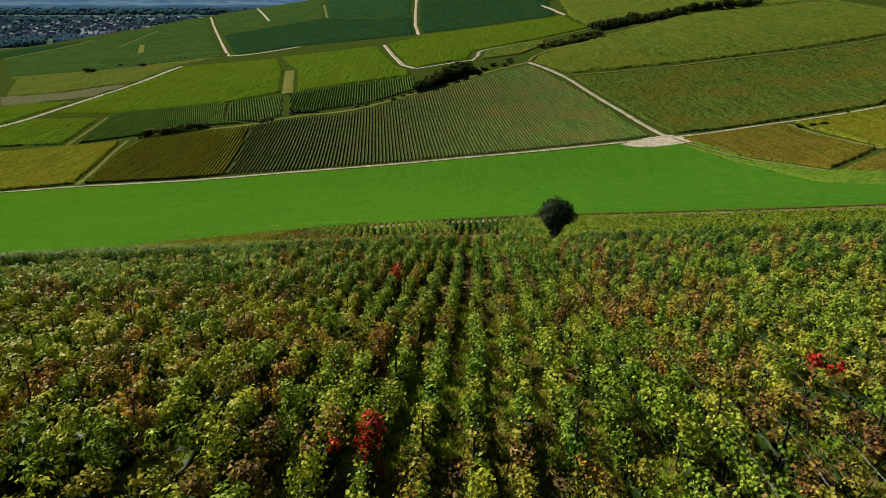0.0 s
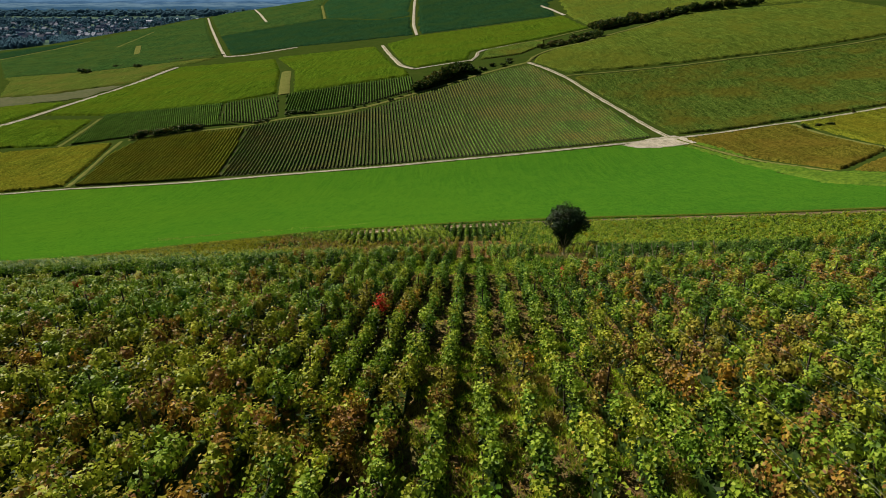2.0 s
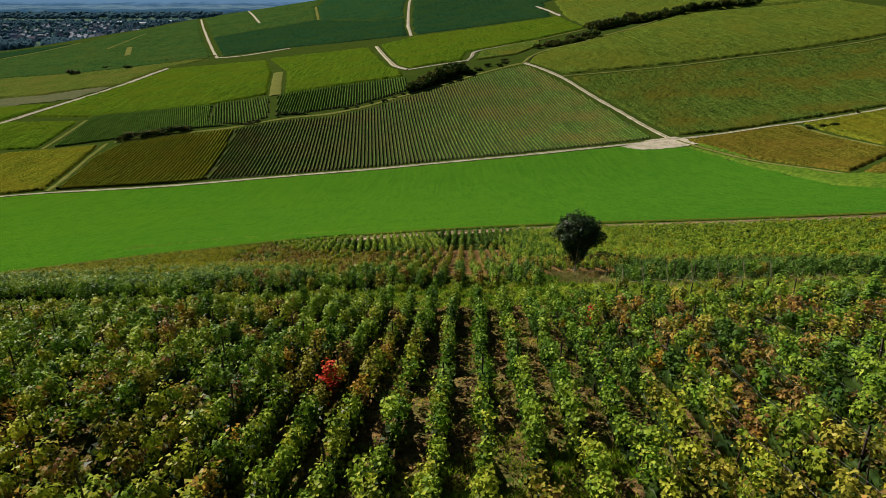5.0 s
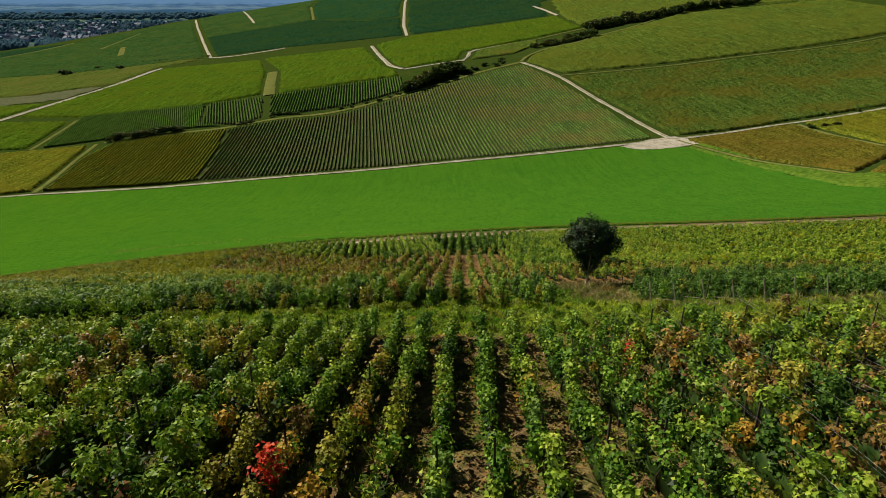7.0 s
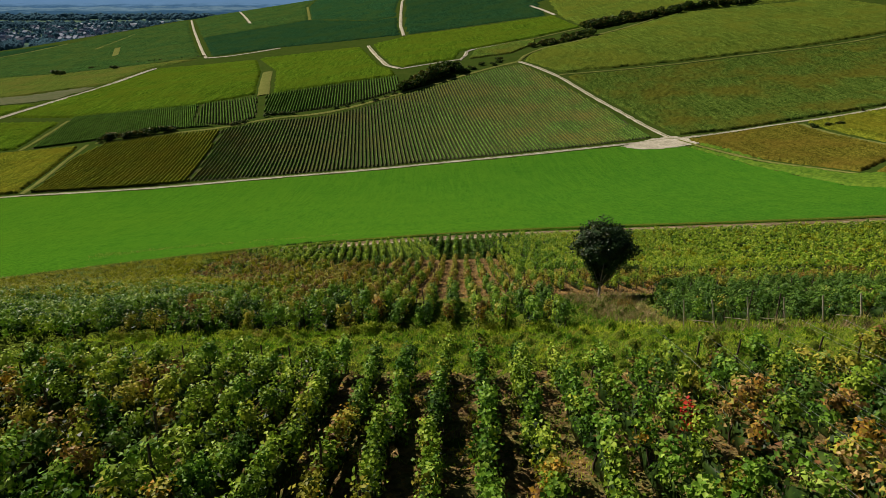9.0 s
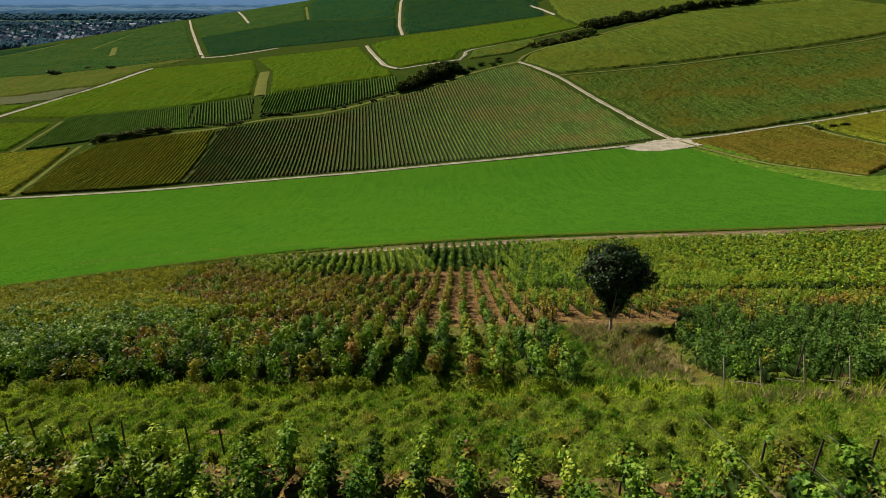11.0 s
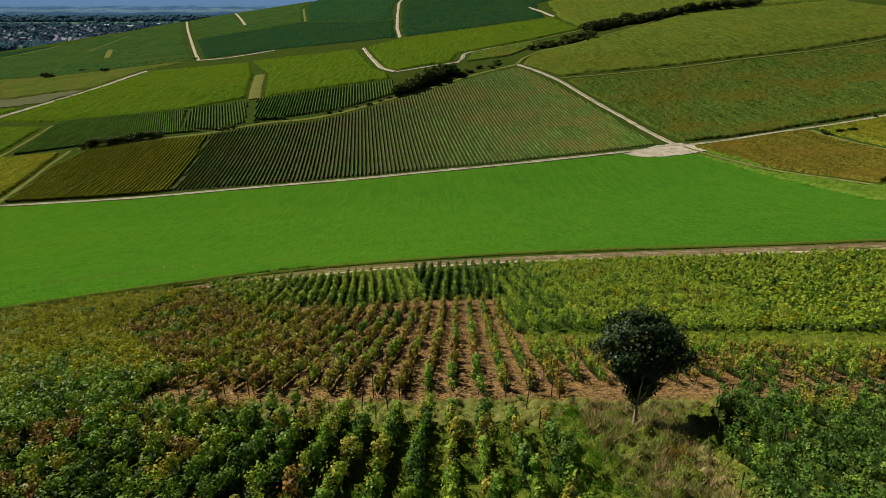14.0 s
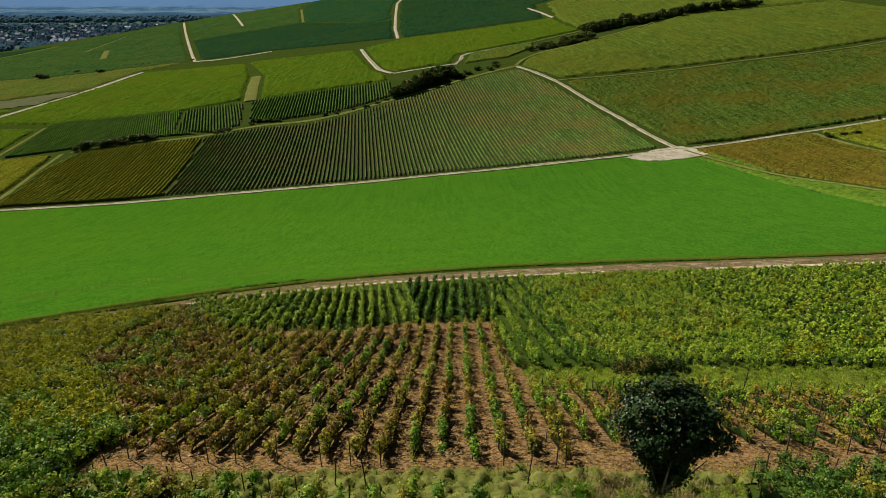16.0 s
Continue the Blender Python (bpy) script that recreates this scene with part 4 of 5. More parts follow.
for w_, d_, h_, r_ in ((6, 5, 6, 10), (8, 5, 6.5, 11), (5.5, 4.5, 4, 8)):
    HOUSES.append((poly_mesh("wall", *box(-w_, w_, -d_, d_, -2, h_)), poly_mesh("roof", *gable(w_, d_, h_, r_)),
                   poly_mesh("window", *box(-0.6, 0.6, -0.08, 0.08, -0.7, 0.7)), poly_mesh("chimney", *box(-0.4, 0.4, -0.4, 0.4, 0, 2.2)), w_, d_, h_, r_))


def put_house(x, y, turn):
    wall, roof, pane, chimney, w, d, h, r = HOUSES[int(rng.integers(3))]
    ob = tagged(new("house"), "small pale village house with a tiled gable roof", "house", "village houses on the plain")
    ob.matrix_world = pose(x, y, float(land(x, y)) + 0.5, 0, 0, turn)
    part("wall", wall, M_HAZED_WALL, ob)
    top = part("roof", roof, M_HAZED_ROOF, ob, "tiled gable roof")
    ch = part("chimney", chimney, M_HAZED_WALL, top)
    ch.location = (w * 0.6, 0.6, r - 1.2)
    for k in (-1, 1):
        for z in ((h * 0.35, h * 0.75) if h > 5 else (h * 0.5,)):
            p = part("window", pane, M_PANE, ob)
            p.location = (k * w * 0.5, -d - 0.02, z)


for _ in range(230):
    d_ = rng.choice([rng.uniform(1600, 1950), rng.uniform(1900, 2600), rng.uniform(1380, 1600)], p=[0.5, 0.4, 0.1])
    a_ = rng.uniform(-0.70, -0.30) if d_ > 1700 else rng.uniform(-0.66, -0.42)
    put_house(a_ * d_, d_, rng.uniform(-40, 40))
hall_ = poly_mesh("wall", *box(-28, 28, -9, 9, -2, 8))
roof_ = poly_mesh("roof", *gable(28, 9, 8, 10.5))
for a_, d_, t_ in ((-0.50, 2600, 5), (-0.47, 2680, -8), (-0.44, 2560, 10), (-0.40, 2800, 0), (-0.36, 2750, 12), (-0.33, 2900, -5)):
    ob_ = tagged(new("warehouse"), "long pale warehouse with a shallow roof", "warehouse", "warehouses on the plain")
    ob_.matrix_world = pose(a_ * d_, d_, float(land(a_ * d_, d_)) + 0.5, 0, 0, t_)
    part("wall", hall_, M_HAZED_HALL, ob_)
    part("roof", roof_, M_HAZED_HALL, ob_, "pale metal roof")

# ---------------------------------------------------------------- near ground covers
EDGE_UP = [(-40, 50), (-30, 47.2), (-16, 44.3), (-11, 42.8), (-7, 41.5), (-3, 40.2), (0.6, 39.3), (5, 38.5), (10, 37.6), (17, 36.2), (30, 33.4)]
EDGE_LOW = [(-46, 56), (-30, 52.6), (-16, 49.5), (-10.5, 48.4), (-5, 47.1), (0.2, 46.1), (5.7, 44.9), (10.3, 44.1), (14.8, 43.4), (30, 40.2)]
STRIP = EDGE_UP + [(44, 30.5), (44, 37.5)] + EDGE_LOW[::-1]
NEAR_PLOT = [(-44, 36), (-16, -8), (16, -8), (44, 30.5)] + [(x, y + 0.3) for x, y in EDGE_UP[::-1]]
MID_SOIL = [(-19, 72), (-14, 62.3), (-8, 61.7), (-3.4, 61.3), (1.4, 61.4), (7, 60.9), (10.5, 60.6), (14.5, 60.2), (20, 59.2), (34, 57), (38, 62), (33, 69.5), (19, 71.5), (11, 73), (9.3, 78), (9.2, 96), (2, 97), (-6, 95), (-18, 96)]
thing("aisle_ground", smooth(mesh_np("aisle_ground", *tussocks(NEAR_PLOT, 0.28, 0.0, swell=0.45))), M_MULCH, "dark soil with weeds between vine rows", "vineyard floor", kind="structure")
thing("grass_strip", smooth(mesh_np("grass_strip", *tussocks(STRIP, 0.14, 0.012))), M_GRASS, "green grass strip between vineyard plots", "grass strip", kind="structure")
thing("bare_soil", smooth(mesh_np("bare_soil", *drape(MID_SOIL, 0.5, 0.07))), M_SOIL, "reddish brown soil with leaf litter between vine rows", "vineyard floor", kind="structure")
thing("bank_grass", smooth(mesh_np("bank_grass", *tussocks([(6.5, 45), (10.2, 44.3), (11.5, 50), (13.5, 55), (15, 59), (9, 58.9), (6.6, 55.9)], 0.16, 0.05))), M_GRASS,
      "mixed green and dry grass round the tree", "grass", kind="structure")
thing("headland", smooth(mesh_np("headland", *tussocks([(-14, 58.4), (0, 57.6), (6.6, 56.1), (9, 59.1), (15, 59.2), (20, 58.4), (21, 59.2), (10.5, 60.9), (7, 61.3), (-3, 61.7), (-8, 62), (-14, 62.6)], 0.16, 0.05))), M_VERGE,
      "trodden yellowing grass headland above the bare soil", "headland", kind="structure")

for poly_ in ([(-14, 49.2), (-10.5, 48.5), (-5, 47.2), (0.2, 46.2), (6.3, 44.9), (6.8, 56.4), (-2.5, 58.9), (-14, 61.4)],
              [(9.6, 44.6), (14.8, 43.8), (30, 40.6), (38, 45), (34, 56), (23.4, 58.9), (16, 59.6), (12.8, 53.5), (11, 48)],
              [(-14.6, 49.6), (-14.6, 62), (-17, 73), (-18.6, 93.8), (-20, 97), (-29.5, 115), (-38, 109.5), (-45, 103), (-50, 96.5), (-54, 89), (-57.5, 79), (-58, 60), (-46, 56.2), (-30, 52.8)]):
    thing("vineyard_floor", smooth(mesh_np("vineyard_floor", *tussocks(poly_, 0.4, 0.03))), M_GRASS, "weedy grass floor between vine rows", "vineyard floor", kind="structure")
thing("vineyard_floor", smooth(mesh_np("vineyard_floor", *tussocks([(9.3, 78.6), (15.8, 78.0), (36, 76.2), (37, 121), (0, 121.6), (1.6, 97), (9.3, 96)], 0.5, 0.03, swell=0.5))), M_GROUND, "dark weedy ground between vine rows", "vineyard floor", kind="structure")
thing("path", smooth(mesh_np("path", *tussocks([(11.5, 53.2), (12.3, 53.5), (11.7, 51), (11.0, 48), (10.2, 44.8), (9.7, 45), (10.1, 47), (10.7, 49.4), (10.9, 51.5)], 0.14, 0.09))), M_PATH, "narrow path of mown pale straw beside the vines", "path", kind="structure")

# ---------------------------------------------------------------- vine rows
POST = mesh_np("post", *tube([(0, 0, -0.3), (0, 0, 0.7), (0, 0, 1.55)], [0.028, 0.026, 0.024], 6))
PALE_POST = mesh_np("post", *tube([(0, 0, -0.3), (0.02, 0, 0.6), (0, 0, 1.3)], [0.032, 0.028, 0.025], 6))


# vines in other colours: x, y, reach
RED_VINES = [(-2.4, 16.2, 0.6), (3.5, 11.8, 0.55), (9.4, 13.3, 0.6), (-1.7, 10.0, 0.5), (5.9, 33.5, 0.32), (-2.2, 28.1, 0.28), (1.8, 29.3, 0.3), (-12.5, 39.7, 0.6), (-20.1, 38.6, 0.6), (31.2, 79.2, 0.6), (-8.9, 10.5, 0.5)]
ORANGE_VINES = [(9.1, 33.2, 0.45), (8.3, 14.6, 0.5), (-4.1, 13.2, 0.7), (0.8, 8.8, 0.5), (2.2, 8.9, 0.8), (-9.2, 17.4, 1.4), (-13.2, 18.4, 1.0), (-10.9, 15.1, 0.8), (-2.6, 27.8, 1.2), (6.3, 18.7, 0.9), (7.1, 28.4, 0.8), (-1.8, 20.8, 0.5), (6.5, 24.1, 0.7),
                (-15.1, 35.1, 0.8), (-5.7, 19.1, 0.6), (4.8, 32.6, 0.5), (-3.4, 31.0, 0.7), (-1.0, 35.0, 0.6), (6.7, 28.8, 0.5), (-0.6, 27.1, 0.5), (2.9, 31.5, 0.5)]
BROWN_VINES = [(-3.7, 10.1, 1.6), (-4.1, 8.8, 0.8), (7.7, 9.5, 1.5), (6.0, 10.8, 0.9), (6.1, 14.2, 1.2), (6.7, 19.1, 1.5), (8.3, 27.0, 1.3), (-9.1, 16.1, 1.5), (-11.2, 22.3, 1.3), (-8.2, 20.2, 1.2), (6.5, 20.4, 1.5), (5.2, 19.3, 1.2),
               (11.6, 24.3, 1.5), (-3.3, 23.5, 0.8), (-10.7, 38.6, 1.2), (8.1, 33.2, 1.6), (-5.7, 34.5, 1.0), (-0.9, 33.6, 0.8), (2.2, 38.2, 0.6), (-2.3, 40.5, 0.6)]


def drift(x, y, size, seed):
    """Slow wandering between 0 and 1 over the plan."""
    k, s = 2 * np.pi / size, seed * 1.7
    return 0.5 + 0.25 * (np.sin(k * x + s + 1.3 * np.sin(0.6 * k * y + s)) + np.sin(0.8 * k * y - 0.5 * k * x + 2.1 * s))


def pick(gen, n, tones, shares):
    return gen.choice(tones, n, p=np.array(shares) / sum(shares))


def upper_tones(x, y, gen):
    """Each vine's tone in the upper plot: green, with yellowing and browning patches."""
    n, turn = len(x), drift(x, y, 9.0, 1.0) + gen.normal(0, 0.13, len(x))
    tone = pick(gen, n, [DEEP, GREEN, LIME], [0.10, 0.58, 0.32])
    tone = np.where(turn > 0.68, pick(gen, n, [GREEN, LIME, OLIVE], [0.4, 0.38, 0.22]), tone)
    tone = np.where(turn > 0.92, pick(gen, n, [OLIVE, BROWN, ORANGE], [0.7, 0.15, 0.15]), tone)
    tone = np.where((y > 25) & (turn < 0.80), pick(gen, n, [DARK, DEEP, GREEN, LIME], [0.14, 0.48, 0.35, 0.03]), tone)
    tone = np.where((x < -7) & (y > 25) & np.isin(tone, (DARK, DEEP)), pick(gen, n, [DEEP, GREEN, OLIVE, LIME], [0.40, 0.38, 0.14, 0.08]), tone)
    left = (x < -3.5) & (y < 27) & (gen.uniform(size=n) < np.clip(0.55 * drift(x, y, 5.0, 6.0) + 0.15, 0, 1))
    tone = np.where(left, pick(gen, n, [OLIVE, LIME, ORANGE, BROWN], [0.38, 0.40, 0.17, 0.05]), tone)
    # leaves at the left take lighter tones in place of sunlight on them
    paint_lit = (x < -1) & (y < 26)
    tone = np.where(paint_lit & (tone == DEEP), GREEN, np.where(paint_lit & (tone == GREEN) & (gen.uniform(size=n) < 0.55), LIME, tone))
    right = (x > 5.2) & (gen.uniform(size=n) < 0.55)
    tone = np.where(right, pick(gen, n, [OLIVE, LIME, GREEN, BROWN], [0.46, 0.14, 0.28, 0.12]), tone)
    tone = np.where((x > 4) & (y > 25) & np.isin(tone, (LIME, OLIVE)), pick(gen, n, [DARK, DEEP, OLIVE, BROWN], [0.25, 0.35, 0.32, 0.08]), tone)
    for spots, main, rest in ((BROWN_VINES, BROWN, [BROWN, ORANGE, OLIVE]), (ORANGE_VINES, ORANGE, [ORANGE, OLIVE, ORANGE]), (RED_VINES, RED, [RED, ORANGE, BROWN])):
        for px, py, r in spots:
            near = np.hypot((x - px) * 0.9, (y - py) * 0.9) < r
            tone = np.where(near & (gen.uniform(size=n) < (0.9 if main == RED else 0.5)), pick(gen, n, rest, [0.6, 0.25, 0.15]), tone)
    return tone


def mix_tones(*shares, size=6.0, seed=2.0):
    """Tones in drifting patches: pairs of tone and share, from one end of the drift to the other."""
    kinds, parts_ = [k for k, _ in shares], np.cumsum([w for _, w in shares])

    def tones(x, y, gen):
        q = np.clip(0.65 * drift(x, y, size, seed) + 0.35 * gen.uniform(size=len(x)) + gen.normal(0, 0.06, len(x)), 0, 0.999)
        q = np.clip((q - 0.12) / 0.76, 0, 0.999) * parts_[-1]
        return np.array(kinds)[np.searchsorted(parts_, q, side="right").clip(0, len(kinds) - 1)]
    return tones


def dress(me, shade):
    """Give each leaf its tone's material."""
    used, slot = np.unique(shade, return_inverse=True)
    for k in used:
        me.materials.append(LEAF_TONES[int(k)])
    me.polygons.foreach_set("material_index", slot.astype(np.int32))


def bulk_rows(rows, label):
    """Rows too far aside to tell apart, as one mass of vines."""
    ob = tagged(new("vine_rows"), label, "vine rows", kind="stuff")
    me = mesh_np("foliage", *join([(r[0], r[1]) for r in rows]))
    dress(me, np.concatenate([r[2] for r in rows]))
    part("foliage", me, None, ob, kind="stuff")
    part("inner_leaves", mesh_np("inner_leaves", *join([(r[3], r[4]) for r in rows])), M_INNER_SHADE, ob, kind="stuff")


def vine_row(c, slope, y0, y1, density, leaf, wide, high, tones, group, label, gen, posts=6.0, pale_ends=False, wires=False, gaps=0.05, foot=0.25, near=True, front=False, deep=0.16, slim=1.0, bulk=None, last=True, even=0.0):
    """One trellised row: foliage, stems, posts and wires under one thing."""
    ym = (y0 + y1) / 2
    xm = c + slope * ym
    base = Vector((xm, ym, float(soil(xm, ym))))
    if bulk is None:
        row = tagged(new("vine_row"), label, "vine row", group)
        row.location = base
    off = np.array(base[:])
    # vines every metre, each with its own fullness
    vines = np.arange(y0 + 0.3, y1, 1.0) + gen.normal(0, 0.08, len(np.arange(y0 + 0.3, y1, 1.0)))
    full = np.where(gen.uniform(size=len(vines)) < gaps, gen.uniform(0.0, 0.35), gen.uniform(0.7, 1.15, len(vines)))
    tall = high * gen.uniform(0.70 + 0.22 * even, 1.18 - 0.12 * even, len(vines))
    stray = gen.normal(0, 0.09, len(vines)) * np.interp(vines, [14, 25], [1.05 if c < -2 else 0.86, slim])
    girth = gen.uniform(0.6, 1.3, len(vines)) * np.interp(vines, [14, 25], [1.05 if c < -2 else 0.86, slim])
    tone = tones(c + slope * vines, vines, gen)
    full = np.where(np.isin(tone, (BROWN, OLIVE)), full * 0.85, full)
    count = np.maximum((density * full).astype(int), 4)
    # shoots carry the leaves in tufts, with shaded gaps between them
    each = 36 if near else 18
    per = np.maximum(count // each, 2)
    tuft = np.repeat(np.arange(len(vines)), per)
    ty = vines[tuft] + gen.normal(0, 0.23 if posts else 0.34, len(tuft))
    tt_ = gen.uniform(0, 1, len(tuft)) ** 0.6
    ts = gen.choice([-1, 1], len(tuft)) * gen.uniform(0.0, 1.0, len(tuft)) ** 0.7
    tx = c + slope * ty + ts * (0.6 + 0.4 * np.sin(np.pi * (0.15 + 0.7 * tt_))) * wide * 0.5 * girth[tuft] + stray[tuft]
    tz = foot + tt_ * (tall[tuft] - foot) * (1 - 0.15 * np.abs(ts))
    which = np.repeat(np.arange(len(tuft)), each)
    n = len(which)
    x = tx[which] + gen.normal(0, 0.085 if near else 0.07, n)
    y = ty[which] + gen.normal(0, 0.12, n)
    z = soil(x, y) + np.maximum(tz[which] + gen.normal(0, 0.115, n), 0.08)
    cs = np.stack([x, y, z], 1) - off
    # leaves face outwards from the heart of their vine, and a little upwards
    mid = vines[tuft][which]
    out = np.stack([(x - c - slope * y - stray[tuft][which]) / (wide * 0.5), (y - mid) * 1.3, (z - soil(x, y)) / (0.5 * high) - 0.75], 1)
    out /= np.linalg.norm(out, axis=1, keepdims=True) + 0.2
    lump = np.stack([(x - tx[which]) / 0.085, (y - ty[which]) / 0.11, (z - soil(x, y) - tz[which]) / 0.10], 1)
    lump /= np.linalg.norm(lump, axis=1, keepdims=True) + 0.3
    out = 0.5 * out + 0.9 * lump
    out[:, 2] += 0.18
    # some shoots keep another tone than their vine's
    other = np.where(gen.uniform(size=len(tuft)) < 0.14, tones(tx, ty, gen), tone[tuft])
    own = np.where((gen.uniform(size=len(tuft)) < 0.28) & np.isin(other, (BROWN, ORANGE)), OLIVE, other)[which]
    if near:
        close, outer = (np.abs(x - 1.5) < 5.0) & (y < 44.5), (np.abs(x - 1.5) > 11) & (y < 46)
        half = ~close & ~outer
        v, f = join([leaves(cs[close], leaf * 0.94, 0.3, gen, out[close]), small_leaves(cs[half], leaf * 1.12, gen, out[half]), small_leaves(cs[outer], leaf * 1.3, gen, out[outer])])
        shade = np.concatenate([np.tile(own[close], 2), own[half], own[outer]])
    else:
        v, f = small_leaves(cs, leaf * 1.2, gen, out)
        shade = own
    # inner leaves close to the wires, coloured dark to stand in for canopy shade
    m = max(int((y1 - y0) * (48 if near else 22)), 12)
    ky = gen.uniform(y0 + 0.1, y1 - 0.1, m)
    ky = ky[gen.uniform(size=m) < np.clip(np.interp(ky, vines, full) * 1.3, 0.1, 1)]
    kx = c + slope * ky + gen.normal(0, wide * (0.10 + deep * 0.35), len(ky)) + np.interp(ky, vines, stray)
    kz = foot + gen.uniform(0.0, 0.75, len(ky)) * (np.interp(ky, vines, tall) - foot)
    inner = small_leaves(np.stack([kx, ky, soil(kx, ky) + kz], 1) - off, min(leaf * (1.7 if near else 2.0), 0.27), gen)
    # solid heart of the row along the wires, dark in place of shade
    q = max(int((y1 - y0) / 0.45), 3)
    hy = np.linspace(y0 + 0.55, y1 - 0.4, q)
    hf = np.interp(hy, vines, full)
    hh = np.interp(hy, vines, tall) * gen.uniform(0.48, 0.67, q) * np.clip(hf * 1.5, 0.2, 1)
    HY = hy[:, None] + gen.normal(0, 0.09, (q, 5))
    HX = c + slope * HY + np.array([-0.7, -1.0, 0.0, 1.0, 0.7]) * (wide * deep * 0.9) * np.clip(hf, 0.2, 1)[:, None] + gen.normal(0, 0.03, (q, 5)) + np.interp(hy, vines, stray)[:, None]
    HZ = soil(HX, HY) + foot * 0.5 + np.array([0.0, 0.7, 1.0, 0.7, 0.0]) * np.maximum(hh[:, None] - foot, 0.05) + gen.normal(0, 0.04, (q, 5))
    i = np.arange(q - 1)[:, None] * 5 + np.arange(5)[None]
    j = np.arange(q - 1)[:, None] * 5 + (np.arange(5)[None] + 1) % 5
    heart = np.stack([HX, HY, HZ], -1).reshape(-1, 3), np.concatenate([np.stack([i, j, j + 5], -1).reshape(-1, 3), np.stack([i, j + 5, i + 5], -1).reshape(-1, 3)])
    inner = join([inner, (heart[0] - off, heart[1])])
    if bulk is not None:
        bulk.append((v + off, f, shade, inner[0] + off, inner[1]))
        return None
    me = mesh_np("foliage", v, f)
    dress(me, shade)
    part("foliage", me, None, row)
    part("inner_leaves", mesh_np("inner_leaves", *inner), M_INNER_SHADE, row, "inner leaves and core, coloured dark as canopy shade")
    if density > 200:
        stems = []
        for vy, ok in zip(vines, full):
            if ok < 0.4 and gen.uniform() < 0.5:
                continue
            vx = c + slope * vy
            z0 = float(soil(vx, vy))
            stems.append(tube(np.array([(vx, vy, z0 - 0.1), (vx + gen.normal(0, 0.05), vy, z0 + 0.35), (vx + gen.normal(0, 0.08), vy + gen.normal(0, 0.1), z0 + 0.75)]) - off, [0.03, 0.024, 0.014], 4))
        if stems:
            part("stem", mesh_np("stem", *join(stems)), M_STEM, row, kind="stuff")
    if posts:
        ends = ([y1 + (1.1 if c < -5 else 0.5)] if last else []) + list(np.arange(y1 - gen.uniform(0.5, 1.3) * posts, y0, -posts))
        if front and gen.uniform() < 0.6:
            ends.append(y0 - 0.4)
        for k, py in enumerate(ends):
            px = c + slope * py
            p = part("post", POST, M_POST, row)
            p.location = Vector((px, py, float(soil(px, py)))) - base
            p.rotation_euler = (gen.normal(0, 0.03), gen.normal(0, 0.03), gen.uniform(0, 6))
            p.scale.z = 0.62 if k == 0 and last else gen.uniform(0.8, 1.05)
    if pale_ends:
        px = c + slope * (y0 - 0.25)
        p = part("post", PALE_POST, M_PALE, row, "pale weathered end post")
        p.location = Vector((px, y0 - 0.25, float(soil(px, y0 - 0.25)))) - base
        p.rotation_euler = (gen.normal(0, 0.03), gen.normal(0, 0.03), 0)
    if wires:
        for hz, dx in ((0.95, 0.12), (1.2, -0.1)):
            ys = np.arange(y0, y1 + 1.4, 1.5)
            xs = c + slope * ys + dx
            part("wire", mesh_np("wire", *tube(np.stack([xs, ys, soil(xs, ys) + hz], 1) - off, np.full(len(ys), 0.003), 3)), M_WIRE, row)
    return row


SLOPE = 0.06
UPPER = [(-31, 36), (-8.5, 3.5), (8.5, 3.5), (30, 30)] + EDGE_UP[:0:-1]
for c_, a_, b_ in rows_in(UPPER, SLOPE, 0.985, 0.0):
    tended_ = -2.0 < c_ < 3.2
    bushy_ = -4.8 < c_ <= -2.0
    vine_row(c_, SLOPE, a_, b_ - (0.7 if c_ < -5 else 0.0), 390 if tended_ else 470, 0.088, 0.27 if tended_ else 0.44 if bushy_ else 0.50, 1.34 if tended_ else 1.28, upper_tones, "vine rows of the upper plot", "trellised grapevine row with green and autumn-tinged leaves", rng, wires=c_ > 4.0, posts=9.0 if c_ > -5 else 6.0, deep=0.15,
             slim=0.66 if tended_ else 0.42 if bushy_ else 0.5 if -9 < c_ < 6 else 0.66, gaps=0.07, last=not -5 < c_ < 5)
for c_, a_, b_ in rows_in([(-14, 49.4), (-10.5, 48.7), (-5, 47.4), (0.2, 46.4), (6.9, 45.0), (7.2, 55), (3.7, 57.8), (0, 57.8), (-2.5, 58.5), (-8, 60), (-14, 61)], 0.05, 1.13, 0.5):
    vine_row(c_, 0.05, a_, b_, 410, 0.088, 0.26 if c_ > -7 else 0.46, 1.55, mix_tones((DARK, 0.26), (DEEP, 0.26), (GREEN, 0.12), (OLIVE, 0.24), (BROWN, 0.12), size=5.0), "vine rows below the grass strip", "bushy grapevine row with green and olive leaves", rng, posts=6, even=0.6)
for c_, a_, b_ in rows_in([(9.8, 45.0), (14.8, 44.2), (30, 41.0), (38, 45), (34, 55.5), (23.4, 58.7), (19, 59.3), (16, 60), (12.8, 53.5), (11, 48)], 0.045, 1.18, 8.0):
    vine_row(c_, 0.045, a_, b_, 450, 0.078, 0.24, 1.5, mix_tones((DARK, 0.74), (DEEP, 0.18), (OLIVE, 0.08), size=7.0), "vine rows beside the tree", "leafy green grapevine row with a pale end post", rng, posts=6, even=0.7)
SPARSE = [(-27, 111), (-27, 100), (-25.5, 86.5), (-17.4, 74.8), (-13.9, 70.4), (-11.6, 64.4), (-7.4, 63.6), (0, 62.4), (9, 61.8), (9.4, 77.5), (9, 94.5), (1.9, 94.5), (-4.6, 93), (-16, 94.5), (-21, 104)]
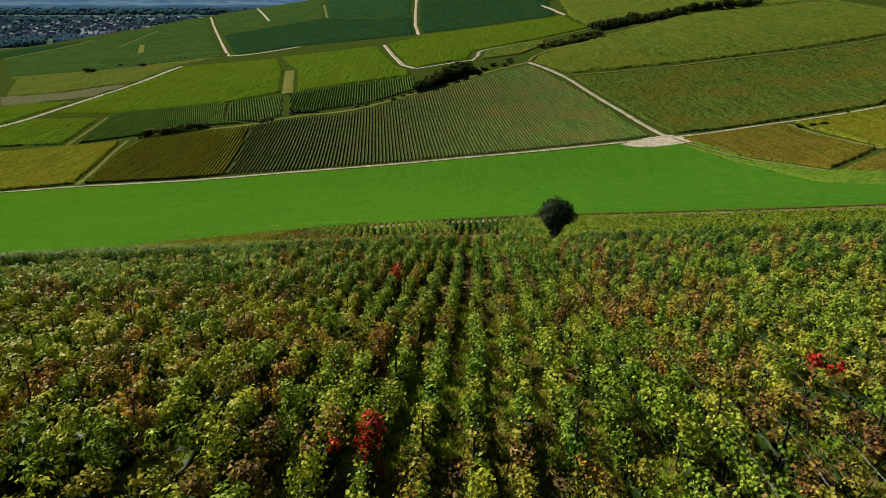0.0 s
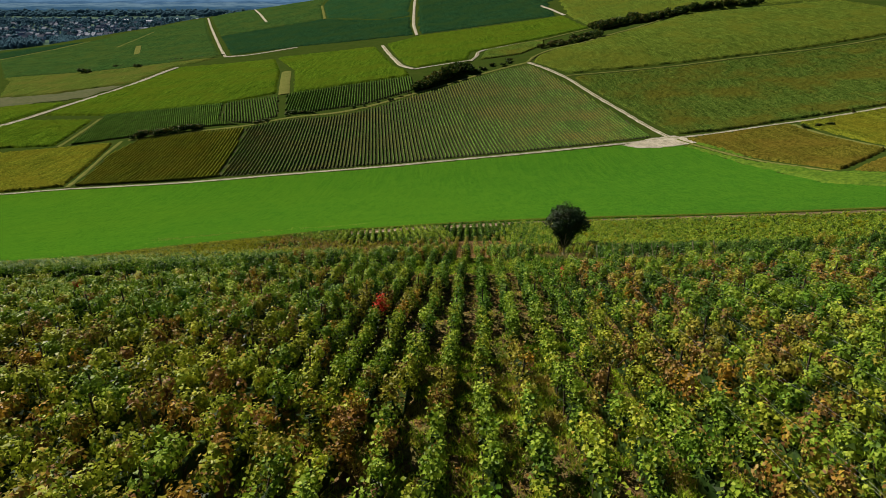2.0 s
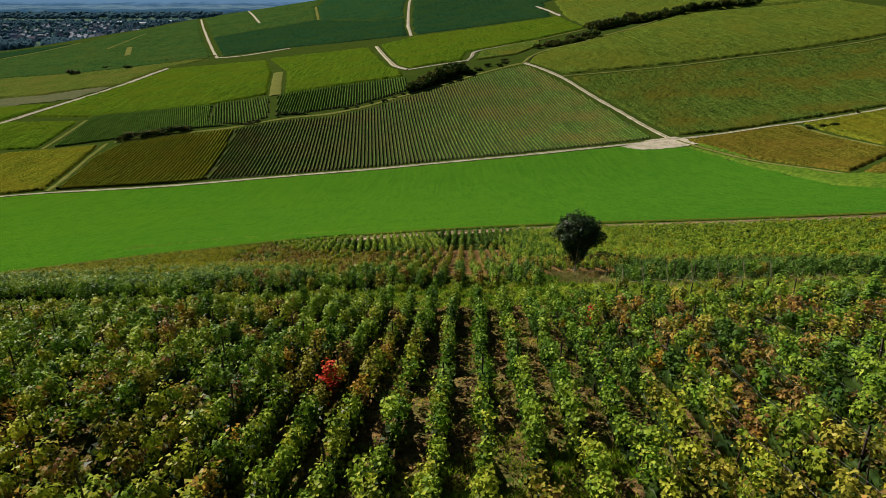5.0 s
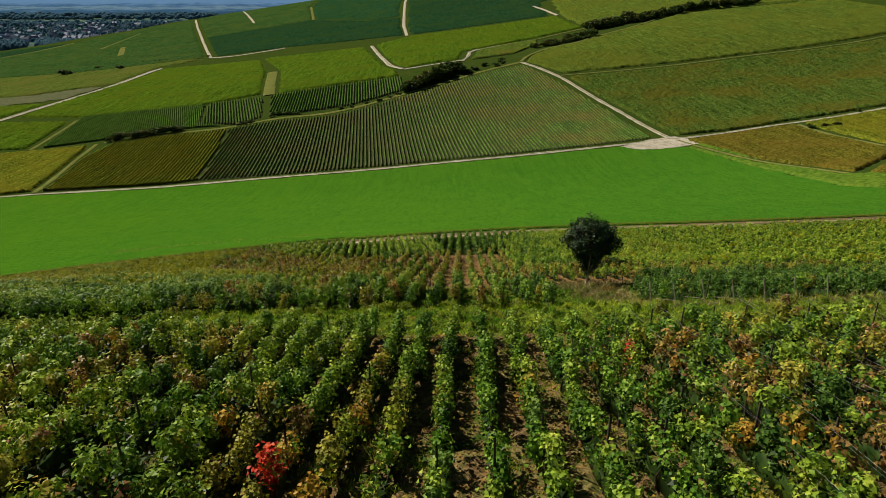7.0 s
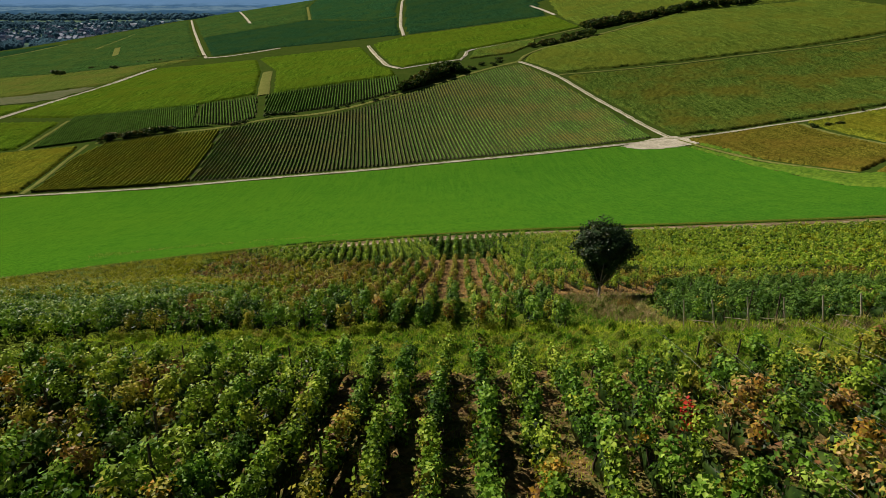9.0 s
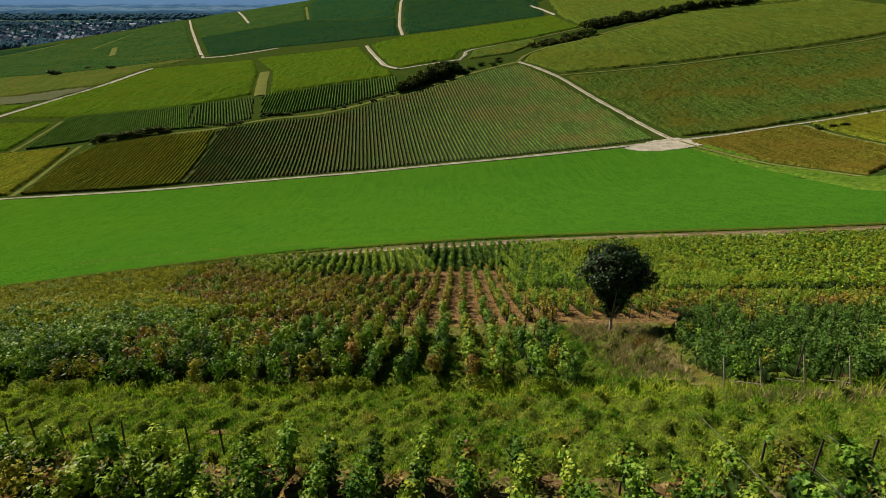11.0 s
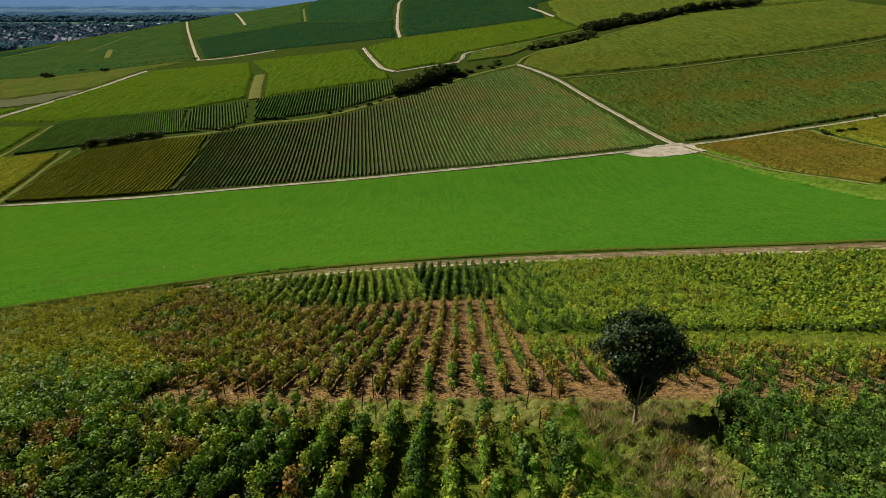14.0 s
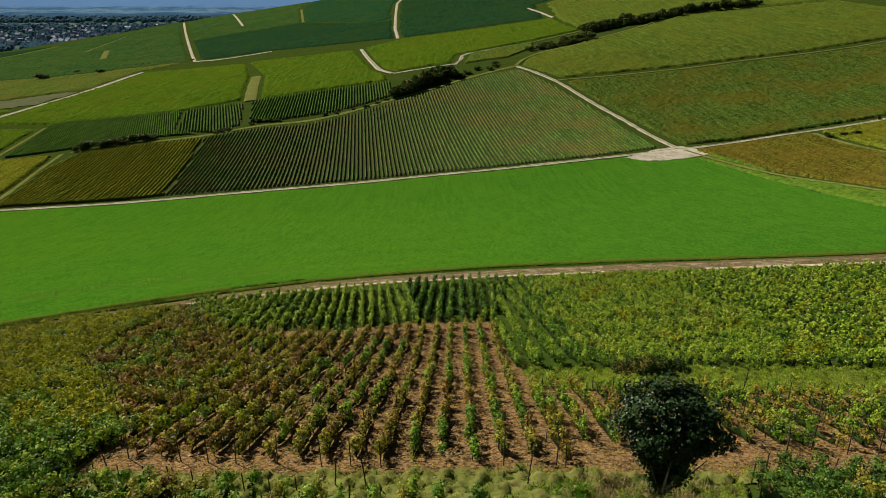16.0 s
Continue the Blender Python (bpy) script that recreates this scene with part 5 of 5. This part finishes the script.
BARE_LEFT = mix_tones((DEEP, 0.12), (GREEN, 0.10), (GOLD, 0.14), (OLIVE, 0.36), (BROWN, 0.25), (ORANGE, 0.03), size=9.0, seed=4.0)
BARE_RIGHT = mix_tones((DEEP, 0.22), (GREEN, 0.14), (OLIVE, 0.42), (BROWN, 0.22), size=9.0, seed=4.0)
for c_, a_, b_ in rows_in(SPARSE, 0.05, 1.31, 0.4):
    left_ = c_ < -9
    vine_row(c_, 0.05, a_, b_, 290 if left_ else 225, 0.10, 0.44 if left_ else 0.30, 1.2, BARE_LEFT if left_ else BARE_RIGHT, "sparse vine rows on bare soil", "sparse grapevine row with browning leaves on bare soil", rng, posts=7, gaps=0.14, foot=0.3, near=False, front=True, deep=0.13)
for c_, a_, b_ in rows_in([(-27.5, 115), (-26.4, 111.5), (-21.5, 104.5), (-18, 96.5), (-6.8, 95.2), (2.6, 95.6), (0.4, 120.2), (-10, 119), (-18.3, 117.5)], -0.10, 1.12, 0.2):
    vine_row(c_, -0.10, a_, b_, 150, 0.125, 0.26, 1.2, mix_tones((DEEP, 0.25), (FRESH, 0.75), size=14.0), "green vine rows near the dirt track", "young green grapevine row", rng, posts=0, gaps=0.02, near=False)
for c_, a_, b_ in rows_in([(1.4, 96.6), (9.4, 96.4), (14.1, 120.6), (0, 121.2)], 0.05, 1.2, 0.23):
    vine_row(c_, 0.05, a_, b_, 170, 0.13, 0.36, 1.4, mix_tones((DARK, 0.5), (DEEP, 0.4), (FRESH, 0.1)), "dark green vine rows near the dirt track", "dense dark green grapevine row", rng, posts=0, gaps=0.02, near=False)
for c_, a_, b_ in rows_in([(9.2, 97), (9.2, 79), (15.6, 78.4), (15.6, 120.6), (14.4, 120.6)], 0.0, 1.5, 0.35):
    vine_row(c_, 0.0, a_, b_, 300, 0.098, 0.40, 1.5, mix_tones((DEEP, 0.45), (FRESH, 0.55)), "green vine rows with shaded aisles of the lower plot", "leafy green grapevine row beside a shaded aisle", rng, posts=0, gaps=0.02, near=False)
far_rows_ = []
for c_, a_, b_ in rows_in([(15.8, 78.4), (21.1, 78.4), (36, 76.6), (60, 74), (86, 105), (90, 122.5), (70, 122), (40, 120.6), (15.8, 120.6)], -0.02, 1.3, 0.2):
    vine_row(c_, -0.02, a_, b_, 260 if c_ < 36 else 120, 0.098 if c_ < 36 else 0.165, 0.36 if c_ < 19 else 0.85, 1.35, mix_tones((DEEP, 0.10), (FRESH, 0.78), (GOLD, 0.12), size=8.0), "dense green vine rows of the lower plot", "dense green grapevine row", rng, posts=0, gaps=0.02, near=False, bulk=far_rows_ if c_ > 36 else None, foot=0.1, even=0.8)
bulk_rows(far_rows_, "dense green vine rows of the lower plot")
for c_, a_, b_ in rows_in([(8.6, 64.0), (16.4, 63.0), (23.2, 61.8), (38, 59.4), (44, 65.4), (30.1, 68.4), (18.9, 71.2), (12, 72.8), (9.6, 76)], 0.04, 1.2, 0.5):
    vine_row(c_, 0.04, a_, b_, 270, 0.085, 0.29, 1.25, mix_tones((DEEP, 0.12), (GREEN, 0.36), (OLIVE, 0.40), (BROWN, 0.12), size=5.0, seed=3.0), "yellowing vine rows behind the tree", "yellowing grapevine row on bare soil", rng, posts=5, gaps=0.08, foot=0.3, near=False, front=True, deep=0.13)
far_rows_ = []
for c_, a_, b_ in rows_in([(-17.6, 76), (-26, 88), (-28, 101), (-28, 111), (-30, 112.6), (-38, 107.8), (-44, 102.2), (-49, 96), (-53, 88.5), (-56, 80), (-57, 77.6)], 0.04, 1.2, 0.1):
    vine_row(c_, 0.04, a_, b_ - 0.8, 290, 0.098, 0.95, 1.15, mix_tones((GREEN, 0.10), (GOLD, 0.90), size=9.0), "dense vine rows on the convex slope", "dense yellow-green grapevine row", rng, posts=0, gaps=0.01, near=False, bulk=far_rows_ if c_ < -38 else None, foot=0.1, even=1.0)
bulk_rows(far_rows_, "dense yellow-green vine rows on the convex slope")


def foot_tones(x, y, gen):
    """Green vines by the grass strip, darkened for the shaded front, turning golden further down the slope."""
    down = np.clip((y - np.interp(x, [-58, -46, -30, -15], [60, 56.3, 52.9, 49.7]) - 9.0) / 12.0, 0, 1)
    # DARK leaves among the greens paint the shade of the front wall
    dark = pick(gen, len(x), [DARK, DEEP, GREEN, FRESH], [0.22, 0.46, 0.24, 0.08])
    return np.where(gen.uniform(size=len(x)) < down * 0.75, pick(gen, len(x), [GOLD, GREEN], [0.85, 0.15]), dark)


for c_, a_, b_ in rows_in([(-15, 49.7), (-14.4, 61), (-12.4, 61.4), (-12.2, 65.6), (-14.2, 70), (-17.8, 74.4), (-57, 76.2), (-58, 60), (-46, 56.3), (-30, 52.9)], 0.04, 1.2, 0.1):
    vine_row(c_, 0.04, a_, b_, 420, 0.10, 1.0, 1.35, foot_tones, "leafy vine rows at the foot of the convex slope", "dense leafy green grapevine row", rng, posts=0, gaps=0.01, near=False, foot=0.1, even=1.0)


# the same plot goes on behind and beside the camera's way
far_rows_ = []
WIDER = [(-40, 38), (-17, -6), (17, -6), (42, 30)] + [(x, y - 0.4) for x, y in EDGE_UP[:0:-1]]
for c_, a_, b_ in rows_in(WIDER, SLOPE, 0.985, 0.0):
    inner_ = [(p, q) for r, p, q in rows_in(UPPER, SLOPE, 0.985, 0.0) if abs(r - c_) < 0.01]
    end_ = inner_[0][0] - 0.4 if inner_ else b_
    if end_ - a_ > 2:
        vine_row(c_, SLOPE, a_, end_, 56, 0.24, 0.42, 1.3, upper_tones, "vine rows of the upper plot", "trellised grapevine row with green and autumn-tinged leaves", rng, posts=0, near=False, bulk=far_rows_, deep=0.07)
bulk_rows(far_rows_, "trellised grapevine rows with green and autumn-tinged leaves")


# ---------------------------------------------------------------- grasses
def scatter(poly, per_m2, gen=rng):
    xs, ys = [p[0] for p in poly], [p[1] for p in poly]
    n = int((max(xs) - min(xs)) * (max(ys) - min(ys)) * per_m2)
    x, y = gen.uniform(min(xs), max(xs), n), gen.uniform(min(ys), max(ys), n)
    k = inside(poly, x, y)
    return x[k], y[k]


def grass(name, poly, per_m2, height, spread, mat, label, clump=0.0, tussock=False):
    x, y = scatter(poly, per_m2 / 20)
    spread_ = 0.16 * rng.uniform(0.6, 1.4, len(x))
    x = np.repeat(x, 20) + rng.normal(0, 1, len(x) * 20) * np.repeat(spread_, 20)
    y = np.repeat(y, 20) + rng.normal(0, 1, len(y) * 20) * np.repeat(spread_, 20)
    if clump:
        keep = np.sin(x * 1.7 + np.sin(y * 1.1) * 2) * np.sin(y * 1.9 + np.cos(x * 0.8) * 2) + rng.normal(0, 0.35, len(x)) > clump - 0.5
        x, y = x[keep], y[keep]
    thing(name, mesh_np(name, *blades(x, y, height, spread, lift=hummocks(x, y) * tussock + 0.04 if tussock else 0.0)), mat, label, "grass", kind="stuff")


NEAR_STRIP = [(x, y) for x, y in EDGE_UP if -17 < x < 18] + [(x, y) for x, y in EDGE_LOW[::-1] if -17 < x < 18]
grass("grass", NEAR_STRIP, 700, 0.13, 0.5, M_BLADE, "tufted green grass between vineyard plots", 0.0, True)
grass("grass", NEAR_STRIP, 260, 0.20, 0.6, M_BLADE_LUSH, "taller green tufts in the grass strip", 0.75, True)
grass("weeds", [(-9, 4), (10, 4), (13, 22), (4, 25), (-4, 24), (-11, 26)], 760, 0.17, 0.55, M_BLADE, "weeds and grass between the vine rows", 0.1, 0.45)
grass("weeds", [(-11, 26), (-4, 24), (4, 25), (13, 22), (14, 37.4), (5, 38.6), (-12, 42.8)], 260, 0.14, 0.6, M_BLADE, "scattered weeds between the vine rows", 0.85, 0.45)
grass("grass", [(6.6, 45.2), (8.6, 44.8), (8.8, 54), (9.2, 60), (6.8, 59.5), (7, 56)], 600, 0.22, 0.5, M_BLADE_LUSH, "lush green grass beside the tree", 0.1, True)
grass("dry_grass", [(8.2, 46), (9.8, 45.2), (11.2, 50), (12.4, 55), (14.5, 58.6), (9, 60.2), (8.4, 54)], 420, 0.32, 0.5, M_BLADE_DRY, "tall dry brown grass under the tree", 0.1, True)
grass("grass", [(-14, 58.5), (0, 57.8), (6.6, 56.2), (10, 59.6), (20, 58.6), (20, 60), (7, 61.4), (-3, 61.9), (-8, 62.2), (-14, 62.8)], 420, 0.16, 0.5, M_BLADE_GOLD, "short yellowing grass along the headland", 0.2, True)
grass("dry_grass", [(-10, 60.6), (7, 59.9), (9, 60.4), (20, 58.9), (20, 60.2), (7, 61.4), (-3, 61.9), (-10, 62.2)], 220, 0.14, 0.7, M_BLADE_STRAW, "straw-coloured dry grass along the headland", 0.3, True)
grass("grass", [(-14, 49.8), (6.8, 46.6), (6.6, 56), (-14, 60)], 260, 0.24, 0.5, M_BLADE_LUSH, "lush grass between vine rows", 0.2)
LOW_STRIP = [(9.5, 73.4), (19, 72), (30, 70), (44, 67.4), (60, 73), (36, 76.8), (21, 78.6), (14.7, 78.6), (9.6, 79.2)]
thing("grass_strip", smooth(mesh_np("low_grass_strip", *tussocks(LOW_STRIP, 0.25, 0.04))), M_GRASS, "bright grass strip between vine plots", "grass strip", kind="structure")
grass("grass", LOW_STRIP, 280, 0.2, 0.6, M_BLADE, "bright yellow-green grass between vine plots", 0.1, True)
grass("grass", [(-40, 113), (-36, 116.5), (-14, 128.4), (16, 133), (52, 132), (90, 131.5), (90, 134), (52, 135), (16, 136.5), (-14, 131), (-36, 118.6), (-40, 115)], 110, 0.3, 0.5, M_BLADE_LUSH, "rough grass along the dirt track", 0.2)


grass("litter", [(-17, 72), (-14, 62.4), (-3.4, 61.4), (7, 61), (14, 60.5), (20, 59.6), (34, 57.5), (38, 62), (33, 69), (11, 72.6), (9.2, 95), (-17, 95)], 70, 0.07, 0.9, M_BLADE_DRY, "dry leaf litter and stalks on bare soil", 0.2)
grass("weeds", [(-14, 62.2), (-3.4, 61.2), (7, 60.8), (20, 59.2), (20, 62.5), (9, 64.5), (-13, 66)], 130, 0.14, 0.6, M_BLADE, "scattered weeds on the bare headland", 0.75)


grass("weeds", [(-13, 64), (9, 62.5), (9.2, 94), (-17, 94)], 55, 0.13, 0.7, M_BLADE_LUSH, "thin weeds between the sparse vine rows", 0.7)


def leaf_litter(poly, per_m2, size, mat, label, swell):
    """Fallen leaves lying on the soil."""
    x, y = scatter(poly, per_m2)
    keep = drift(x, y, 2.3, 3.0) + rng.normal(0, 0.2, len(x)) > 0.36
    x, y = x[keep], y[keep]
    pts = np.stack([x, y, soil(x, y) + hummocks(x, y) * swell + 0.05 + rng.uniform(0, 0.03, len(x))], 1)
    thing("litter", mesh_np("litter", *small_leaves(pts, size, rng, np.tile([0.0, 0.0, 1.0], (len(x), 1)))), mat, label, "leaf litter", kind="stuff")


leaf_litter([(-9, 6), (9, 6), (12, 37.2), (5, 38.4), (-11, 42.4)], 75, 0.10, M_LEAF_BROWN, "dry brown leaves on the soil between vine rows", 0.45)
leaf_litter([(-17, 73), (-11.4, 62.4), (-3.4, 61.2), (7, 60.8), (14, 60.3), (20, 59.4), (34, 57.5), (38, 62), (33, 69), (11, 72.6), (9.2, 95), (-17, 95)], 50, 0.13, M_LEAF_BROWN, "dry brown leaf litter on bare soil", 0.0)


def tufts(name, points, per, height, spread, mat, label, wide=0.35):
    """Tall weeds standing in loose clumps."""
    p = np.asarray(points, float)
    x = np.repeat(p[:, 0], per) + rng.normal(0, wide, len(p) * per)
    y = np.repeat(p[:, 1], per) + rng.normal(0, wide, len(p) * per)
    thing(name, mesh_np(name, *blades(x, y, height, spread, lift=0.05 + np.maximum(hummocks(x, y), 0))), mat, label, "weeds", kind="stuff")


for x_, y_ in ((-8.0, 47.6), (-7.3, 47.4), (-6.2, 47.3), (-5.6, 47.2), (-2.4, 46.6), (-1.8, 46.4), (-1.1, 46.3), (-0.5, 46.3), (1.5, 46.0), (3.2, 45.7), (5.0, 45.4), (-12.2, 48.8), (-13.4, 49.0)):
    lobes_ = [((rng.normal(0, 0.3), rng.normal(0, 0.15), rng.uniform(0.15, 0.45)), (0.28, 0.24, 0.28)) for _ in range(5)]
    weed_ = tagged(new("tall_weed"), "bushy yellow-green weed at the foot of the vines", "weed", "weeds at the row ends")
    weed_.location = (x_, y_, float(soil(x_, y_)))
    part("foliage", mesh_np("foliage", *leaf_cloud(900, lobes_, 0.06, rng)), M_BLADE_GOLD, weed_)
    part("stem", mesh_np("stem", *join([tube([(0, 0, -0.1), (c_[0] * 0.6, c_[1] * 0.6, c_[2] * 0.7), c_], [0.012, 0.01, 0.005], 4) for c_, r_ in lobes_])), M_STEM, weed_)
tufts("rough_grass", [(x, np.interp(x, [p[0] for p in EDGE_LOW], [p[1] for p in EDGE_LOW]) + rng.uniform(-0.1, 0.5)) for x in np.arange(-14, 22, 0.8)], 170, 0.28, 0.5, M_BLADE, "rough grass along the foot of the vines", 0.45)
tufts("pale_weeds", [(x + rng.normal(0, 2.0), y + rng.normal(0, 1.6)) for x, y in zip(np.interp(np.arange(0, 60), [0, 20, 40, 59], [-60, -54, -42, -20]), np.interp(np.arange(0, 60), [0, 20, 40, 59], [130, 136, 141.5, 145]))], 26, 0.32, 0.6, M_BLADE_STRAW, "pale yellowish weeds in the sown field", 0.9)
tufts("bank_weeds", [(x, float(np.interp(x, [q[0] for q in FIELD[1:16]], [q[1] for q in FIELD[1:16]])) - 0.9 + rng.normal(0, 0.4)) for x in np.arange(-54, 80, 0.5)], 60, 0.36, 0.5, M_BLADE_LUSH, "tall dark grass on the bank of the field", 0.45)
tufts("bank_weeds", [(x, float(np.interp(x, [q[0] for q in FIELD[1:16]], [q[1] for q in FIELD[1:16]])) - 0.3 + rng.normal(0, 0.4)) for x in -62 + 46 * rng.uniform(0, 1, 190) ** 1.4], 60, 0.55, 0.5, M_SHRUB, "tall dark weeds on the bank, sized to show above the vines", 0.4)
tufts("red_weed", [(10.7, 52.7), (10.9, 52.4)], 60, 0.5, 0.35, M_LEAF_BROWN, "low rust-red weed in dry grass", 0.22)
tufts("mown_grass", [(x, y) for x, y in zip(np.linspace(11.7, 10.5, 16), np.linspace(52.2, 44.6, 16))], 320, 0.16, 0.8, M_BLADE_STRAW, "short pale yellow grass along the row", 0.4)
tufts("dry_grass", [(x, np.interp(x, [10.3, 14.8, 30], [43.4, 42.7, 39.6])) for x in np.arange(10.4, 20, 0.6)], 130, 0.3, 0.5, M_BLADE_DRY, "brownish dry grass before the end posts", 0.4)
BARE = [(-4.9, 43.3), (-4.5, 43.7), (-3.6, 44.3), (-3.1, 43.9), (-3.0, 43.0), (-3.6, 42.6), (-4.6, 42.8)]
thing("bare_patch", smooth(mesh_np("bare_patch", *drape(BARE, 0.15, 0.09))), M_SOIL, "small bare patch of trodden soil in the grass", "soil patch", kind="structure")


# ---------------------------------------------------------------- end posts with stays
STAY_POLE = mesh_np("pole", *tube([(0, 0, -0.3), (0, 0, 0.7), (0, 0, 1.35)], [0.032, 0.030, 0.028], 8))
STAY_BRACE = mesh_np("stay", *tube([(-0.8, 0.15, 0.62), (-0.4, 0.08, 0.52), (0, 0, 0.40)], [0.014, 0.014, 0.014], 6))


def end_post(x, y, lean, brace):
    ob = tagged(new("trellis_post"), "pale grey trellis end post with a slanting stay" if brace else "pale wooden trellis end post leaning slightly", "post", "end posts of the trellis")
    ob.matrix_world = pose(x, y, float(soil(x, y)), 0, lean, 0)
    part("pole", STAY_POLE, M_PALE, ob)
    if brace:
        b = part("stay", STAY_BRACE, M_PALE, ob)
        b.location = (0, 0, 0)


for x_, y_, l_, b_ in ((10.4, 44.25, -9, 0), (11.45, 44.05, -13, 1), (12.7, 44.0, -13, 1), (13.9, 43.75, -14, 1), (15.1, 43.5, -12, 0), (16.3, 43.25, -14, 1), (17.5, 43.0, -13, 0)):
    end_post(x_, y_, l_, b_)

# stakes standing free along the headlands
STAKE = mesh_np("stake", *tube([(0, 0, -0.3), (0.01, 0, 0.8), (0, 0, 1.55)], [0.03, 0.028, 0.022], 6))
GREY_STAKE = mesh_np("stake", *tube([(0, 0, -0.3), (0.01, 0, 0.6), (0, 0, 0.8)], [0.035, 0.033, 0.03], 7))


def stake(x, y, pale):
    ob = thing("stake", (GREY_STAKE if pale else STAKE).copy(), M_PALE if pale else M_POST, "pale weathered wooden stake in the headland" if pale else "dark wooden stake in the headland", "stake", "stakes along the headland")
    ob.matrix_world = pose(x, y, float(soil(x, y)), rng.normal(0, 3), rng.normal(0, 3), rng.uniform(0, 360))


for x_, y_, p_ in ((-0.8, 60.1, 0), (0.43, 60.15, 0), (6.8, 59.7, 0), (6.2, 62.8, 0), (8.35, 61.6, 0), (-3.7, 62.6, 0), (17.8, 61.1, 0), (-12.3, 62.4, 0), (-11.1, 62.6, 0), (-12.5, 60.7, 1), (-11.3, 61.6, 1), (-8.95, 61.5, 1), (-7.6, 61.2, 1),
                   (-5.0, 76.2, 1), (-15.2, 85.0, 1), (8.4, 64.2, 1), (22.8, 73.5, 0)):
    stake(x_, y_, p_)


# ---------------------------------------------------------------- dark bush behind the tree
def make_bush(x, y, wide, high, n):
    ob = tagged(new("bush"), "dense dark green bush at the edge of the vines", "bush")
    ob.location = (x, y, float(soil(x, y)))
    lobes = [((k / 15 * wide - 0.47 * wide, rng.uniform(-0.12, 0.12) * wide, high * rng.uniform(0.25, 0.6) * math.sin(0.5 + k / 15 * 2.2)), (wide * rng.uniform(0.09, 0.17), wide * rng.uniform(0.10, 0.18), high * rng.uniform(0.24, 0.40))) for k in range(16)]
    part("crown", mesh_np("crown", *leaf_cloud(n, lobes, 0.14, rng)), M_SHRUB, ob)
    part("stem", mesh_np("stem", *join([tube([(0, 0, -0.2), (c[0] * 0.6, c[1] * 0.6, c[2] * 0.4), c], [0.05, 0.035, 0.015], 5) for c, r in lobes[:5]])), M_STEM, ob)


make_bush(18.0, 76.7, 4.4, 1.7, 7000)


# ---------------------------------------------------------------- stones on the tracks
def stones(points, size, label):
    pieces = []
    for x, y in points:
        v, f = BLOBS[int(rng.integers(6))]
        s = size * rng.uniform(0.6, 1.4)
        pieces.append((v * (s, s * rng.uniform(0.7, 1.1), s * 0.6) + (x, y, float(soil(x, y)) + s * 0.2), f))
    thing("stones", mesh_np("stones", *join(pieces)), M_CHALK, label, "stones", kind="stuff")


stones([(22.6 + rng.normal(0, 0.5), 78.0 + rng.normal(0, 0.2)) for _ in range(5)], 0.12, "pale stones in the grass before the vines")
stones([(rng.uniform(-25, 60), rng.uniform(127.6, 130.5)) for _ in range(60)], 0.14, "small pale chalk stones on the dirt track")
stones([(rng.uniform(-13, 9), rng.uniform(60.6, 63.2)) for _ in range(160)], 0.05, "small pale stones on bare soil")


# ---------------------------------------------------------------- the tree
def make_tree(x, y):
    z = float(soil(x, y))
    tree = tagged(new("tree"), "small round dark green tree with a pale slender trunk", "tree")
    tree.location = (x, y, z)
    part("trunk", smooth(mesh_np("trunk", *tube([(0, 0, -0.2), (0.02, 0, 0.5), (0.05, 0.12, 0.95)], [0.10, 0.075, 0.07], 10))), M_BARK, tree)
    for k in range(9):
        a = k * 2.4 + rng.uniform(-0.3, 0.3)
        r, h = rng.uniform(0.6, 1.2), rng.uniform(2.0, 3.5)
        tip = np.array([0.4 + r * math.cos(a), 0.75 + r * math.sin(a), h])
        part("limb", smooth(mesh_np("limb", *tube([(0.05, 0.12, 0.9), tuple(tip * (0.35, 0.35, 0.5) + (0, 0, 0.25)), tuple(tip)], [0.05, 0.032, 0.012], 6))), M_BARK, tree)
    # crown: a lumpy egg, narrow below, its leaves in tufts with gaps
    d = rng.normal(size=(950, 3))
    d /= np.linalg.norm(d, axis=1, keepdims=True)
    lump = 0.97 + 0.15 * np.sin(5 * d[:, 0] + 3 * d[:, 2]) * np.sin(4 * d[:, 1] + 1) + 0.09 * np.sin(9 * d[:, 1] + 6 * d[:, 2]) + 0.06 * np.sin(11 * d[:, 0] + 2) + rng.normal(0, 0.035, 950)
    rad = rng.uniform(0.35, 1.0, 950) ** 0.4 * lump
    below = np.where(d[:, 2] < 0, 1 - 0.80 * np.abs(d[:, 2]) ** 1.25, 1.0)
    tufts_ = np.stack([d[:, 0] * 1.74 * below * rad, d[:, 1] * 1.68 * below * rad, 2.88 + d[:, 2] * np.where(d[:, 2] < 0, 1.75, 1.5) * rad], 1)
    lean = np.clip(tufts_[:, 2:] - 0.9, 0, 1.6) / 1.6
    tufts_ = tufts_ + lean * (0.45, 1.1, 0.0)
    pts = np.repeat(tufts_, 18, 0) + rng.normal(0, 0.10, (950 * 18, 3))
    away = (pts - (0.45, 0.9, 2.3)) / 1.6
    part("crown", mesh_np("crown", *leaves(pts, 0.11, 0.3, rng, away)), M_TREE, tree)


make_tree(10.5, 56.1)
